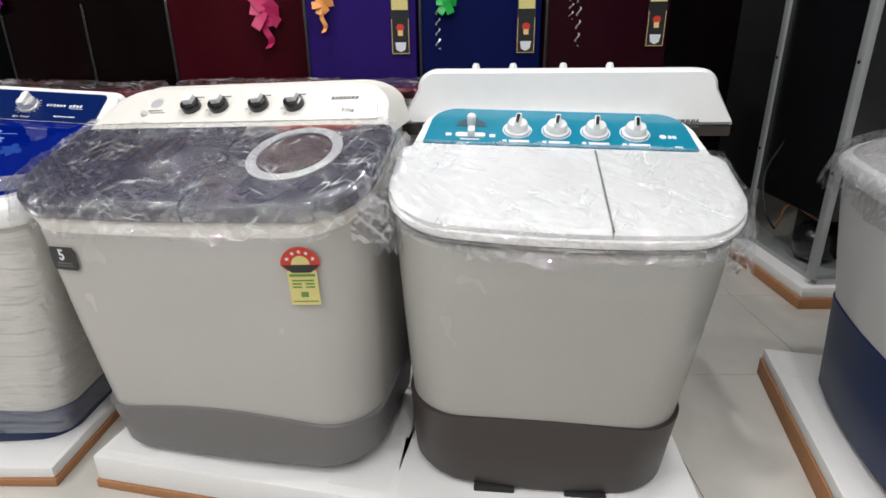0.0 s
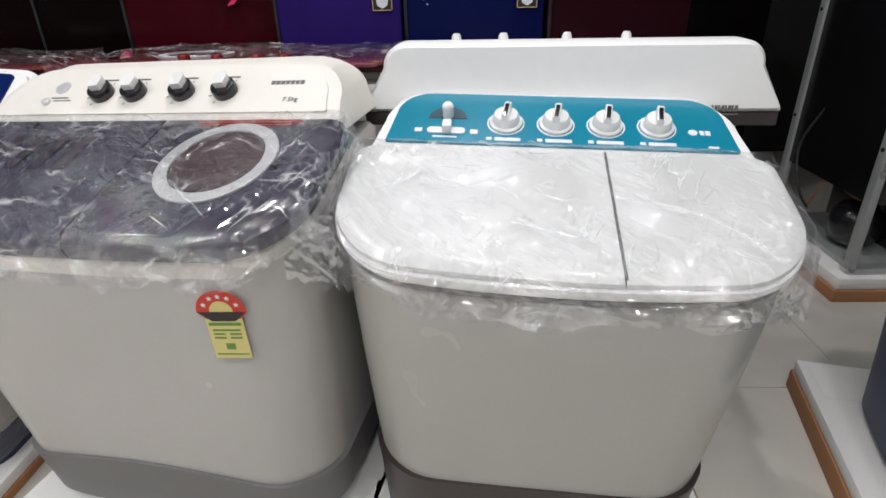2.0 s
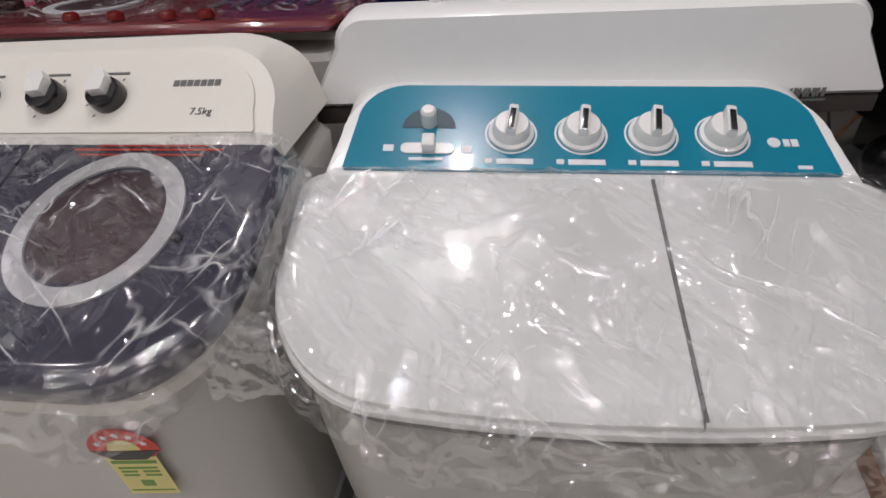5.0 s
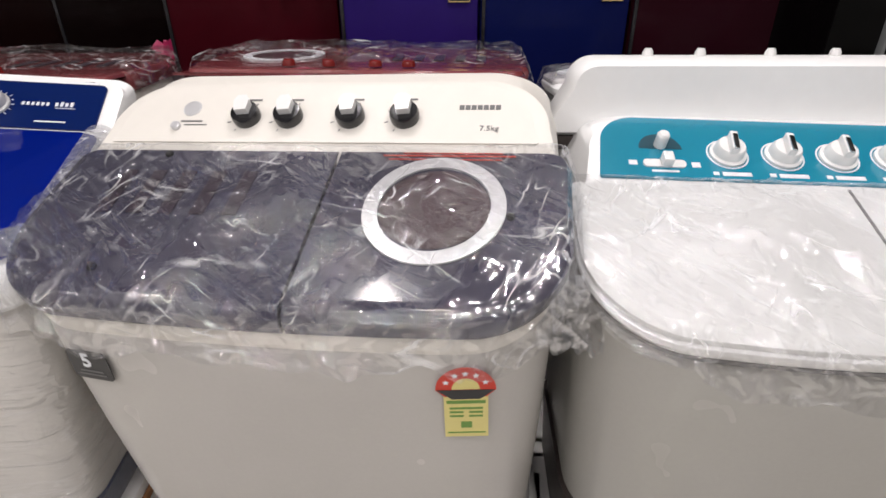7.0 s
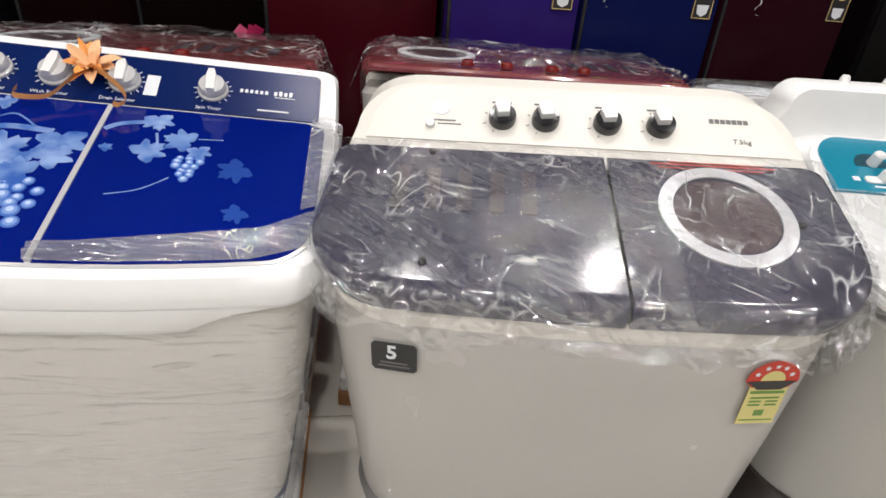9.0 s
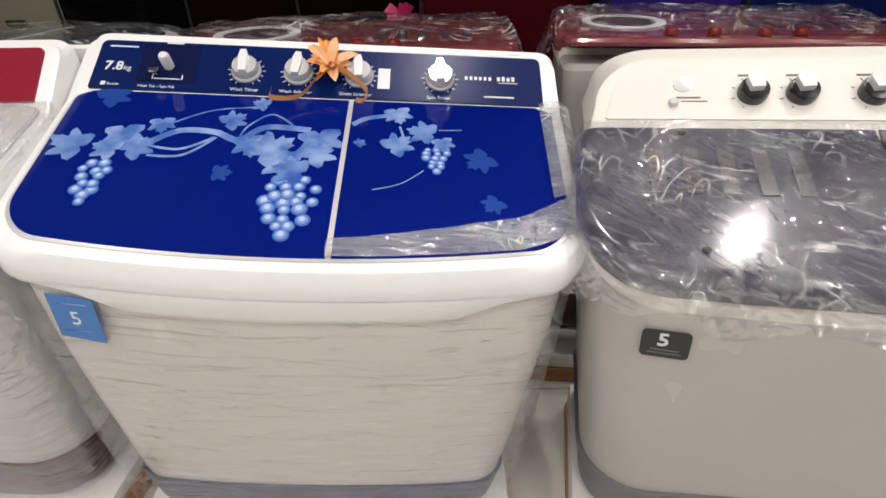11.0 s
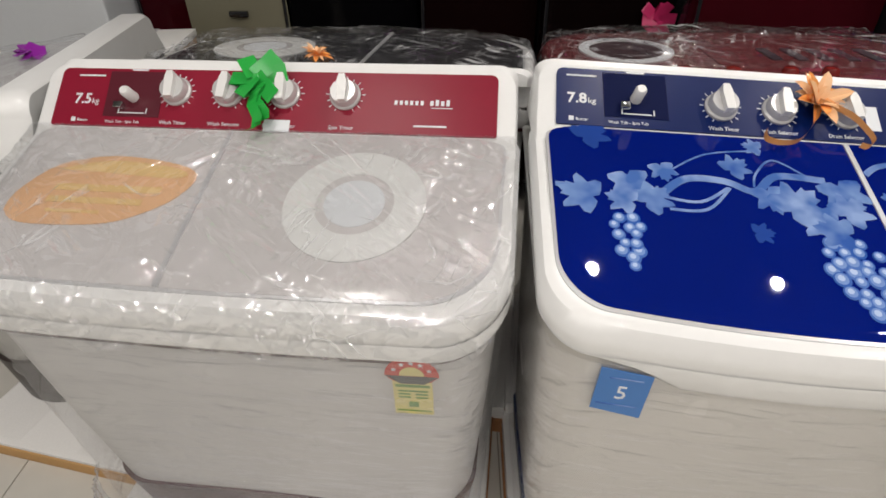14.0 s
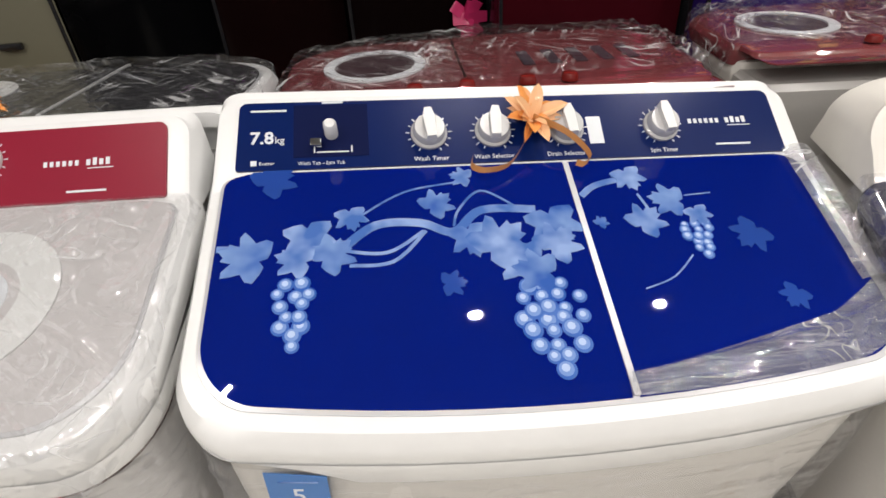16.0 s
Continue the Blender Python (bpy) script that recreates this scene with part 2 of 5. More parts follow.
M = {
    "cream": mat("cream_plastic", (0.74, 0.715, 0.66), 0.46, stain=0.05, coat=0.0),
    "white": mat("white_plastic", (0.84, 0.845, 0.84), 0.32, coat=0.25),
    "ivory": mat("ivory_plastic", (0.69, 0.68, 0.64), 0.36, stain=0.05, coat=0.15),
    "lid_white": mat("milky_lid_plastic", (0.78, 0.79, 0.78), 0.3, coat=0.3),
    # warm white panel, darkened in colour for the weaker light on fronts
    "body_warm_shaded": mat("shaded_warm_white_coated_panel", (0.46, 0.445, 0.42), 0.26, stain=0.07, scale=160),
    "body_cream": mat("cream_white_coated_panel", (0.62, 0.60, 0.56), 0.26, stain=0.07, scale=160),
    # pale grey panel, its colour lowered for front and foot shade
    "body_grey_shaded": mat("shaded_pale_grey_coated_panel", (0.40, 0.393, 0.365), 0.26, stain=0.07, scale=160),
    "skirt_grey": mat("mid_grey_plastic", (0.155, 0.15, 0.15), 0.45),
    "skirt_dark": mat("dark_grey_plastic", (0.040, 0.031, 0.028), 0.40),
    "skirt_navy": mat("navy_plastic", (0.003, 0.018, 0.075), 0.4, spec=0.25),
    "skirt_maroon": mat("maroon_plastic", (0.055, 0.014, 0.016), 0.35, coat=0.2),
    "lid_smoke": mat("smoked_violet_grey_lid", (0.066, 0.064, 0.094), 0.14, coat=0.7, stain=0.15),
    "lid_maroon": mat("smoked_maroon_lid", (0.20, 0.045, 0.05), 0.18, coat=0.7, stain=0.15),
    "lid_grey": mat("smoked_grey_lid", (0.64, 0.62, 0.62), 0.2, coat=0.5, stain=0.1),
    "lid_black": mat("smoked_dark_lid", (0.05, 0.05, 0.055), 0.18, coat=0.7, stain=0.1),
    "well": mat("dark_well_plastic", (0.055, 0.028, 0.034), 0.4, stain=0.2),
    "teal": mat("teal_panel_foil", (0.003, 0.21, 0.32), 0.25, coat=0.5),
    "teal_dark": mat("dark_teal_recess", (0.004, 0.05, 0.075), 0.4),
    "blue": mat("royal_blue_glass", (0.0004, 0.009, 0.165), 0.02, spec=0.35, coat=0.0, grain=0.01, bump=0.0, stain=0.1),
    "blue_panel": mat("deep_blue_panel_foil", (0.001, 0.011, 0.085), 0.3, spec=0.15),
    "blue_dark": mat("dark_blue_recess", (0.001, 0.005, 0.045), 0.6, spec=0.1),
    "red": mat("crimson_panel_foil", (0.25, 0.010, 0.030), 0.36, spec=0.25, coat=0.0),
    "red_dark": mat("dark_red_recess", (0.09, 0.004, 0.014), 0.4),
    "knob_white": mat("white_knob_plastic", (0.78, 0.78, 0.77), 0.28, coat=0.3, bump=0),
    "knob_black": mat("black_knob_plastic", (0.012, 0.012, 0.014), 0.25, coat=0.3, bump=0),
    "knob_red": mat("dark_red_knob_plastic", (0.17, 0.012, 0.010), 0.25, coat=0.4, bump=0),
    "chrome": mat("chromed_plastic", (0.62, 0.63, 0.64), 0.12, metal=1.0, grain=0.01, bump=0),
    "silver": mat("silver_trim", (0.66, 0.665, 0.68), 0.3, metal=0.35, bump=0),
    "print_white": mat("white_print", (0.72, 0.75, 0.78), 0.4, bump=0),
    "print_grey": mat("grey_print", (0.13, 0.13, 0.13), 0.5, bump=0),
    "print_pale": mottled("pale_blue_print", (0.06, 0.15, 0.44), (0.26, 0.38, 0.66), 24, coat=0.0),
    "print_mid": mottled("mid_blue_print", (0.035, 0.11, 0.40), (0.18, 0.30, 0.58), 22, coat=0.0),
    "print_faint": mat("faint_blue_print", (0.016, 0.060, 0.30), 0.03, bump=0, stain=0.3),
    "grape": mottled("grape_print", (0.03, 0.11, 0.42), (0.08, 0.18, 0.52), 22, coat=0.0),
    "grape_light": mat("grape_highlight_print", (0.19, 0.31, 0.62), 0.03, bump=0),
    "grape_glint": mat("grape_glint_print", (0.46, 0.58, 0.80), 0.03, bump=0),
    "label_black": mat("black_sticker", (0.018, 0.018, 0.02), 0.3, bump=0),
    "label_blue": mat("blue_sticker", (0.05, 0.19, 0.50), 0.35, bump=0),
    "label_red": mat("red_sticker", (0.55, 0.04, 0.02), 0.4, bump=0),
    "label_yellow": mat("yellow_sticker", (0.66, 0.58, 0.22), 0.4, bump=0),
    "label_green": mat("green_print", (0.12, 0.26, 0.05), 0.4, bump=0),
    "label_orange": mat("pale_orange_sticker", (0.80, 0.48, 0.26), 0.4, bump=0, stain=0.2),
    "label_lemon": mat("pale_lemon_sticker", (0.80, 0.56, 0.24), 0.4, bump=0),
    "foam": mat("white_foam", (0.82, 0.81, 0.79), 0.85, scale=220, bump=0.25, grain=0.06),
    "card": mat("brown_cardboard", (0.40, 0.19, 0.085), 0.8, scale=90, bump=0.15, grain=0.10, stain=0.12),
    "card_pale": mat("tan_cardboard", (0.52, 0.30, 0.12), 0.8, scale=90, bump=0.15, grain=0.10, stain=0.12),
    "tile": mat("polished_cream_tile", (0.58, 0.56, 0.51), 0.12, scale=14, bump=0.0, grain=0.05, stain=0.06, random_tint=0.05),
    "grout": mat("tile_joint", (0.30, 0.27, 0.22), 0.8),
    "wall": mat("painted_wall", (0.24, 0.24, 0.24), 0.7, scale=60, bump=0.1),
    "wall_dark": mat("dark_display_wall", (0.012, 0.011, 0.011), 0.7, scale=60, bump=0.1),
    "ceiling": mat("pale_ceiling_board", (0.24, 0.24, 0.24), 0.8, scale=60, bump=0.05),
    "lamp_rim": mat("white_lamp_rim", (0.8, 0.8, 0.8), 0.4),
    "rubber": mat("black_rubber", (0.015, 0.015, 0.015), 0.7),
    "ribbon_green": mat("green_satin_ribbon", (0.01, 0.40, 0.06), 0.25, coat=0.4, bump=0),
    "ribbon_orange": mat("orange_satin_ribbon", (0.95, 0.40, 0.11), 0.3, coat=0.3, bump=0, stain=0.2),
    "ribbon_tan": mat("tan_curled_ribbon", (0.55, 0.24, 0.08), 0.3, coat=0.3, bump=0),
    "ribbon_pink": mat("pink_satin_ribbon", (0.60, 0.03, 0.14), 0.35, coat=0.3, bump=0),
    "ribbon_purple": mat("purple_satin_ribbon", (0.32, 0.02, 0.38), 0.35, coat=0.3, bump=0),
    "lampglow": glow("lamp_diffuser", (0.97, 0.98, 1.0), 60.0),
    "film": film_mat("loose_clear_film", 0.20, 0.006, 0.08, 1.0, 11, crease_glint=0.55, fold=3.0, stretch=(1.0, 1.0, 1.0)),
    "film_edge": film_mat("loose_film_edge", 0.32, 0.015, 0.09, 1.0, 12, crease_glint=0.5, fold=2.6),
    "film_tight": film_mat("tight_clear_film", 0.20, 0.012, 0.07, 0.9, 11, stretch=(0.35, 0.35, 2.6), crease_glint=0.10, turn=4, fold=0.8),
    "film_milky": film_mat("milky_film", 0.20, 0.06, 0.09, 0.9, 12, crease_glint=0.4, fold=2.0),
    "film_bunch": film_mat("bunched_film", 0.34, 0.18, 0.05, 0.8, 22, stretch=(0.5, 3, 3), crease_glint=0.6, turn=0),
    "knob_silver": mat("bright_silver_knob", (0.66, 0.66, 0.66), 0.22, metal=0.25, grain=0.01, bump=0, coat=0.3),
    "rib": mat("faint_inner_rib", (0.052, 0.040, 0.054), 0.3, bump=0),
    "beige": mat("beige_cabinet_paint", (0.17, 0.16, 0.11), 0.5, bump=0.02),
    "pillar": mat("pale_grey_pillar_paint", (0.62, 0.65, 0.68), 0.6, bump=0.03),
    "strip_steel": mat("galvanised_edge", (0.42, 0.44, 0.44), 0.4, metal=0.4, stain=0.2),
    "black_panel": mat("black_back_panel", (0.006, 0.006, 0.007), 0.25, spec=0.15, stain=0.4),
    "plastic_body_cool": mat("cool_white_panel", (0.57, 0.565, 0.56), 0.34, stain=0.06),
}


# ---- mesh helpers ----
def mesh_ob(name, bm, material, parent=None, smooth=True, angle=35):
    me = bpy.data.meshes.new(name)
    bmesh.ops.recalc_face_normals(bm, faces=bm.faces)
    bm.to_mesh(me)
    bm.free()
    me.materials.append(M[material])
    if smooth:
        me.shade_smooth()
        me.set_sharp_from_angle(angle=radians(angle))
    ob = new(name, me)
    if parent is not None:
        ob.parent = parent
    return ob


def part(name, bm, material, parent, label="", smooth=True):
    ob = mesh_ob(name, bm, material, parent, smooth)
    if label:
        ob["label"] = label
    return ob


def thing(name, m, label, category, group="", kind=""):
    ob = new(name)
    ob.matrix_basis = m
    ob.empty_display_size = 0.1
    return tagged(ob, label, category, group, kind)


def loft(bm, rings, cap0=True, cap1=True, closed=True):
    vs = [[bm.verts.new(p) for p in r] for r in rings]
    n = len(rings[0])
    for a, b in zip(vs, vs[1:]):
        for i in range(n if closed else n - 1):
            j = (i + 1) % n
            bm.faces.new((a[i], a[j], b[j], b[i]))
    if closed and cap0:
        bm.faces.new(vs[0])
    if closed and cap1:
        bm.faces.new(vs[-1])
    return bm


def box(bm, x0, x1, y0, y1, z0, z1, bevel=0.0, m=None):
    r = bmesh.ops.create_cube(bm, size=1, matrix=Matrix.LocRotScale(((x0 + x1) / 2, (y0 + y1) / 2, (z0 + z1) / 2), None, (x1 - x0, y1 - y0, z1 - z0)))
    if bevel:
        es = list({e for v in r["verts"] for e in v.link_edges})
        out = bmesh.ops.bevel(bm, geom=es, offset=bevel, segments=2, affect="EDGES", profile=0.6)
        vs = list({v for f in out["faces"] for v in f.verts} | {v for v in r["verts"] if v.is_valid})
    else:
        vs = r["verts"]
    if m is not None:
        bmesh.ops.transform(bm, matrix=m, verts=vs)
    return bm


def disc_stack(bm, profile, n=28, m=None):
    """A turned shape: rows of (radius, height) about z."""
    rings = [[Vector((r * math.cos(2 * math.pi * i / n), r * math.sin(2 * math.pi * i / n), z)) for i in range(n)] for r, z in profile]
    if m is not None:
        rings = [[m @ p for p in r] for r in rings]
    return loft(bm, rings)


def ring_flat(bm, r0, r1, z, n=48, m=None, thick=0.0015, sx=1.0, sy=1.0):
    def circ(r, zz):
        ps = [Vector((sx * r * math.cos(2 * math.pi * i / n), sy * r * math.sin(2 * math.pi * i / n), zz)) for i in range(n)]
        return [m @ p for p in ps] if m is not None else ps
    vs = [[bm.verts.new(p) for p in circ(r, zz)] for r, zz in ((r0, z), (r0, z + thick), (r1, z + thick), (r1, z))]
    for a, b in zip(vs, vs[1:]):
        for i in range(n):
            j = (i + 1) % n
            bm.faces.new((a[i], a[j], b[j], b[i]))
    return bm


def plate(bm, pts, z0, z1, m=None):
    """A flat plate from outline points (x, y), between heights z0 and z1."""
    a = [Vector((x, y, z0)) for x, y in pts]
    b = [Vector((x, y, z1)) for x, y in pts]
    if m is not None:
        a, b = [m @ p for p in a], [m @ p for p in b]
    return loft(bm, [a, b])


def ribbon_strip(bm, pts, width, z=0.0, m=None, thick=0.001, taper=0.0):
    """A flat strip along points (x, y)."""
    left, right = [], []
    n = len(pts)
    for i, (x, y) in enumerate(pts):
        x0, y0 = pts[max(i - 1, 0)]
        x1, y1 = pts[min(i + 1, n - 1)]
        d = math.hypot(x1 - x0, y1 - y0) or 1
        w = width * (1 - taper * i / max(n - 1, 1)) / 2
        nx, ny = -(y1 - y0) / d * w, (x1 - x0) / d * w
        left.append((x + nx, y + ny))
        right.append((x - nx, y - ny))
    for i in range(n - 1):
        plate(bm, [left[i], right[i], right[i + 1], left[i + 1]], z, z + thick, m)
    return bm


def smooth_line(pts, k=8):
    out = []
    n = len(pts)
    for i in range(n - 1):
        p0, p1, p2, p3 = pts[max(i - 1, 0)], pts[i], pts[i + 1], pts[min(i + 2, n - 1)]
        for s in range(k):
            t = s / k
            out.append(tuple(0.5 * (2 * b + (c - a) * t + (2 * a - 5 * b + 4 * c - d) * t * t + (3 * b - a - 3 * c + d) * t ** 3) for a, b, c, d in zip(p0, p1, p2, p3)))
    return out + [tuple(pts[-1])]


def tube(bm, pts, r, n=8):
    rings = []
    pts = [Vector(p) for p in pts]
    for i, p in enumerate(pts):
        d = (pts[min(i + 1, len(pts) - 1)] - pts[max(i - 1, 0)]).normalized()
        q = d.to_track_quat("Z", "Y").to_matrix()
        rings.append([p + q @ Vector((r * math.cos(2 * math.pi * k / n), r * math.sin(2 * math.pi * k / n), 0)) for k in range(n)])
    return loft(bm, rings)


def lettering(text, size, material, parent, m, name="lettering", bold=0.0):
    cu = bpy.data.curves.new(name, "FONT")
    cu.body, cu.size, cu.extrude, cu.offset = text, size, 0.0004, bold
    cu.resolution_u = 2
    tmp = bpy.data.objects.new("tmp", cu)
    scene.collection.objects.link(tmp)
    me = bpy.data.meshes.new_from_object(tmp.evaluated_get(bpy.context.evaluated_depsgraph_get()))
    bpy.data.objects.remove(tmp)
    me.materials.clear()
    me.materials.append(M[material])
    ob = new(name, me)
    ob.parent = parent
    ob.matrix_basis = m
    return ob


# ---- washing machine ----
def plan(hw, yf, yb, rf, rb, bow):
    """Outline from above, counter-clockwise: front corners of radius rf, a bowed front, back corners of radius rb."""
    pts = []
    for cx, cy, r, a0 in ((-hw + rf, yf + rf, rf, 180), (hw - rf, yf + rf, rf, 270), (hw - rb, yb - rb, rb, 0), (-hw + rb, yb - rb, rb, 90)):
        k = 10 if r == rf else 4
        for i in range(k + 1):
            a = radians(a0 + 90 * i / k)
            pts.append((cx + r * math.cos(a), cy + r * math.sin(a)))
        if a0 == 180:
            pts += [(-hw + rf + (2 * hw - 2 * rf) * i / 12, yf) for i in range(1, 12)]
    return [(x, y - bow * max(0, 1 - (x / hw) ** 2) * max(0, 1 - (y - yf) / (2 * rf))) for x, y in pts]


class Washer:
    """Sizes of a twin-tub machine. yf: lid front; (yp, zp): foot of the control panel; (yt, zt): its top; zf: lid at the front."""
    def __init__(self, hw, yf, zf, yp, zp, yt, zt, rf=0.13, bow=0.03, cx=0.0, depth=0.06, foot=0.045):
        self.hw, self.yf, self.zf, self.yp, self.zp, self.yt, self.zt, self.rf, self.bow, self.cx, self.foot = hw, yf, zf, yp, zp, yt, zt, rf, bow, cx, foot
        self.yb = yt + depth
        self.slope = math.atan2(zp - zf, yp - yf)
        self.lean = math.atan2(zt - zp, yt - yp)
        self.panel_len = math.hypot(yt - yp, zt - zp)
        self.lid_len = math.hypot(yp - yf, zp - zf)

    def top(self, y):
        return self.zf + (min(y, self.yp) - self.yf) * math.tan(self.slope)

    def ring(self, inset, z, on_lid=False, back=None, drop=0.0):
        """A body ring; on_lid: z is taken from the sloping top."""
        ps = plan(self.hw - inset, self.yf + inset, (self.yb if back is None else back) - (inset if back is None else 0), self.rf, 0.02, self.bow)
        return [(x + self.cx, y, self.top(y) - drop if on_lid else z) for x, y in ps]

    def panel_matrix(self):
        """x across, y up the panel, z out of it."""
        return Matrix.Translation((self.cx, self.yp, self.zp)) @ Matrix.Rotation(self.lean, 4, "X")

    def lid_matrix(self):
        """x across, y up the lid towards the panel, z out of it; y = 0 at the lid's front."""
        return Matrix.Translation((self.cx, self.yf, self.zf)) @ Matrix.Rotation(self.slope, 4, "X")


def rounded_top(hw, y0, y1, r, inset=0.0, flare=0.0, r0=0.004):
    """Panel outline: straight foot, two rounded top corners."""
    hw, y0, y1 = hw - inset, y0 + inset, y1 - inset
    r = max(r - inset, 0.004)
    pts = []
    for cx, cy, rr, a0 in ((-hw + r0 - flare, y0 + r0, r0, 180), (hw - r0 + flare, y0 + r0, r0, 270), (hw - r, y1 - r, r, 0), (-hw + r, y1 - r, r, 90)):
        k = 9
        for i in range(k + 1):
            a = radians(a0 + 90 * i / k)
            pts.append((cx + rr * math.cos(a), cy + rr * math.sin(a)))
    return pts


def build_body(w, root, body, skirt, skirt_h=0.13, drop=0.03, wave=0.018):
    bm = bmesh.new()
    rings = [w.ring(w.foot + 0.012, skirt_h - 0.05)]
    for f in (0.25, 0.5, 0.75):
        rings.append([(x, y, skirt_h - 0.05 + (w.top(y) - drop - skirt_h + 0.05) * f) for x, y, _ in w.ring(w.foot * (1 - f) ** 1.3 + 0.012, 0)])
    rings.append(w.ring(0.012, 0, True, drop=drop + 0.012))
    rings.append(w.ring(0.02, 0, True, drop=drop))
    loft(bm, rings)
    part("body", bm, body, root)
    bm = bmesh.new()
    lo = w.ring(w.foot + 0.020, 0.0)
    lo1 = w.ring(w.foot + 0.014, 0.012)
    mid = w.ring(w.foot + 0.008, skirt_h * 0.5)
    hi = [(x, y, skirt_h + wave * math.cos(3.0 * (x - w.cx) / w.hw) * (1 if y < w.yp * 0.6 else 0.3)) for x, y, _ in w.ring(w.foot + 0.001, 0)]
    hi2 = [(x, y, z + 0.002) for (x, y, _), (_, _, z) in zip(w.ring(w.foot + 0.005, 0), hi)]
    hi3 = [(x, y, z + 0.001) for (x, y, _), (_, _, z) in zip(w.ring(w.foot + 0.03, 0), hi)]
    loft(bm, [lo, lo1, mid, hi, hi2, hi3])
    part("base_skirt", bm, skirt, root, "moulded plastic base skirt")
    for sx in (-1, 1):
        for y in (w.yf + 0.15, w.yb - 0.12):
            bm = bmesh.new()
            disc_stack(bm, [(0.022, 0), (0.024, -0.006), (0.02, -0.012)], 14, Matrix.Translation((w.cx + sx * (w.hw - 0.16), y, 0.0)))
            part("foot", bm, "rubber", root, "black rubber foot")
    for x in (-0.10, 0.10) if skirt == "skirt_dark" else ():
        bm = bmesh.new()
        box(bm, w.cx + x - 0.045, w.cx + x + 0.045, w.yf - w.bow + w.foot + 0.012, w.yf + 0.12, -0.020, 0.004, 0.003)
        part("base_lug", bm, "rubber", root, "black moulded lug under the skirt")


def build_console(w, root, material, hw, r, face=None, face_hw=0.0, face_r=0.05, face_lo=0.006, face_hi=0.02, flare=0.0, name="control_panel", face_shift=0.0):
    mtx = w.panel_matrix()
    bm = bmesh.new()
    L = w.panel_len

    def at(pts, z=0.0, back=None, lift=0.0):
        out = []
        for u, v in pts:
            p = mtx @ Vector((u, v, z))
            out.append(Vector((p.x, p.y if back is None else back, p.z + lift)))
        return out
    loft(bm, [at(rounded_top(hw, -0.03, L, r, 0.01, flare), 0.0), at(rounded_top(hw, -0.03, L, r, 0.003, flare), -0.002), at(rounded_top(hw, -0.03, L, r, 0, flare), -0.010),
              at(rounded_top(hw, -0.03, L, r, 0, flare), back=w.yb - 0.012), at(rounded_top(hw, -0.03, L, r, 0.01, flare), back=w.yb)])
    shell = part("console", bm, material, root)
    if face:
        bm = bmesh.new()
        o = [(x + face_shift, y) for x, y in rounded_top(face_hw, face_lo, L - face_hi, face_r, 0.0, flare * 0.6)]
        plate(bm, o, -0.004, 0.0035, mtx)
        part(name, bm, face, root, "printed control panel facing")
    return shell


def build_knob(root, m, r, style, turn=0.0):
    m = m @ Matrix.Rotation(radians(turn), 4, "Z")
    if style == "two_tone":
        bm = bmesh.new()
        disc_stack(bm, [(r * 0.98, 0), (r, 0.004), (r, 0.012), (r * 0.93, 0.017), (r * 0.6, 0.018)], 32, m)
        kb = part("knob", bm, "knob_black", root, "black knob with a white grip")
        bm = bmesh.new()
        pts = [(-r * 0.42, -r * 0.35), (r * 0.42, -r * 0.35), (r * 0.55, r * 0.5), (r * 0.3, r * 0.95), (-r * 0.3, r * 0.95), (-r * 0.55, r * 0.5)]
        plate(bm, pts, 0.012, 0.030, m)
        part("grip", bm, "knob_white", kb, "white grip")
    elif style == "chrome_bar":
        bm = bmesh.new()
        disc_stack(bm, [(r * 1.25, 0), (r * 1.25, 0.004), (r * 1.05, 0.006), (r, 0.016), (r * 0.88, 0.021)], 32, m)
        kb = part("knob", bm, "knob_white", root, "white knob with a chrome pointer")
        bm = bmesh.new()
        box(bm, -r * 0.27, r * 0.27, -r * 0.92, r * 0.92, 0.018, 0.032, 0.003, m)
        part("grip", bm, "knob_white", kb)
        bm = bmesh.new()
        box(bm, -r * 0.16, r * 0.16, -r * 0.95, r * 0.5, 0.0315, 0.0345, 0.001, m)
        part("pointer", bm, "chrome", kb, "chrome pointer strip")
    elif style == "plain":
        bm = bmesh.new()
        disc_stack(bm, [(r, 0), (r, 0.006), (r * 0.86, 0.012), (r * 0.6, 0.014)], 26, m)
        kb = part("knob", bm, "knob_red" if root.get("maroon") else "knob_white", root)
    else:
        bm = bmesh.new()
        disc_stack(bm, [(r * 1.18, 0), (r * 1.18, 0.004), (r * 1.04, 0.007), (r * 1.02, 0.016), (r * 0.94, 0.020)], 36, m)
        kb = part("knob", bm, "knob_silver", root, "bright silver knob with a white grip")
        bm = bmesh.new()
        pts = [(-r * 0.30, -r * 0.95), (r * 0.30, -r * 0.95), (r * 0.36, r * 0.55), (r * 0.22, r * 1.12), (-r * 0.22, r * 1.12), (-r * 0.36, r * 0.55)]
        plate(bm, pts, 0.014, 0.030, m)
        part("grip", bm, "knob_white", kb)
    return kb


def dial_marks(root, m, r, material, a0=-140, a1=140, n=11):
    bm = bmesh.new()
    for i in range(n):
        a = radians(90 + a0 + (a1 - a0) * i / (n - 1))
        c, s = math.cos(a), math.sin(a)
        k = 0.006 if i % 2 else 0.004
        t = 0.0007
        plate(bm, [(r * c - t * s, r * s + t * c), (r * c + t * s, r * s - t * c), ((r + k) * c + t * s, (r + k) * s - t * c), ((r + k) * c - t * s, (r + k) * s + t * c)], 0.0036, 0.0044, m)
    part("dial_marks", bm, material, root)


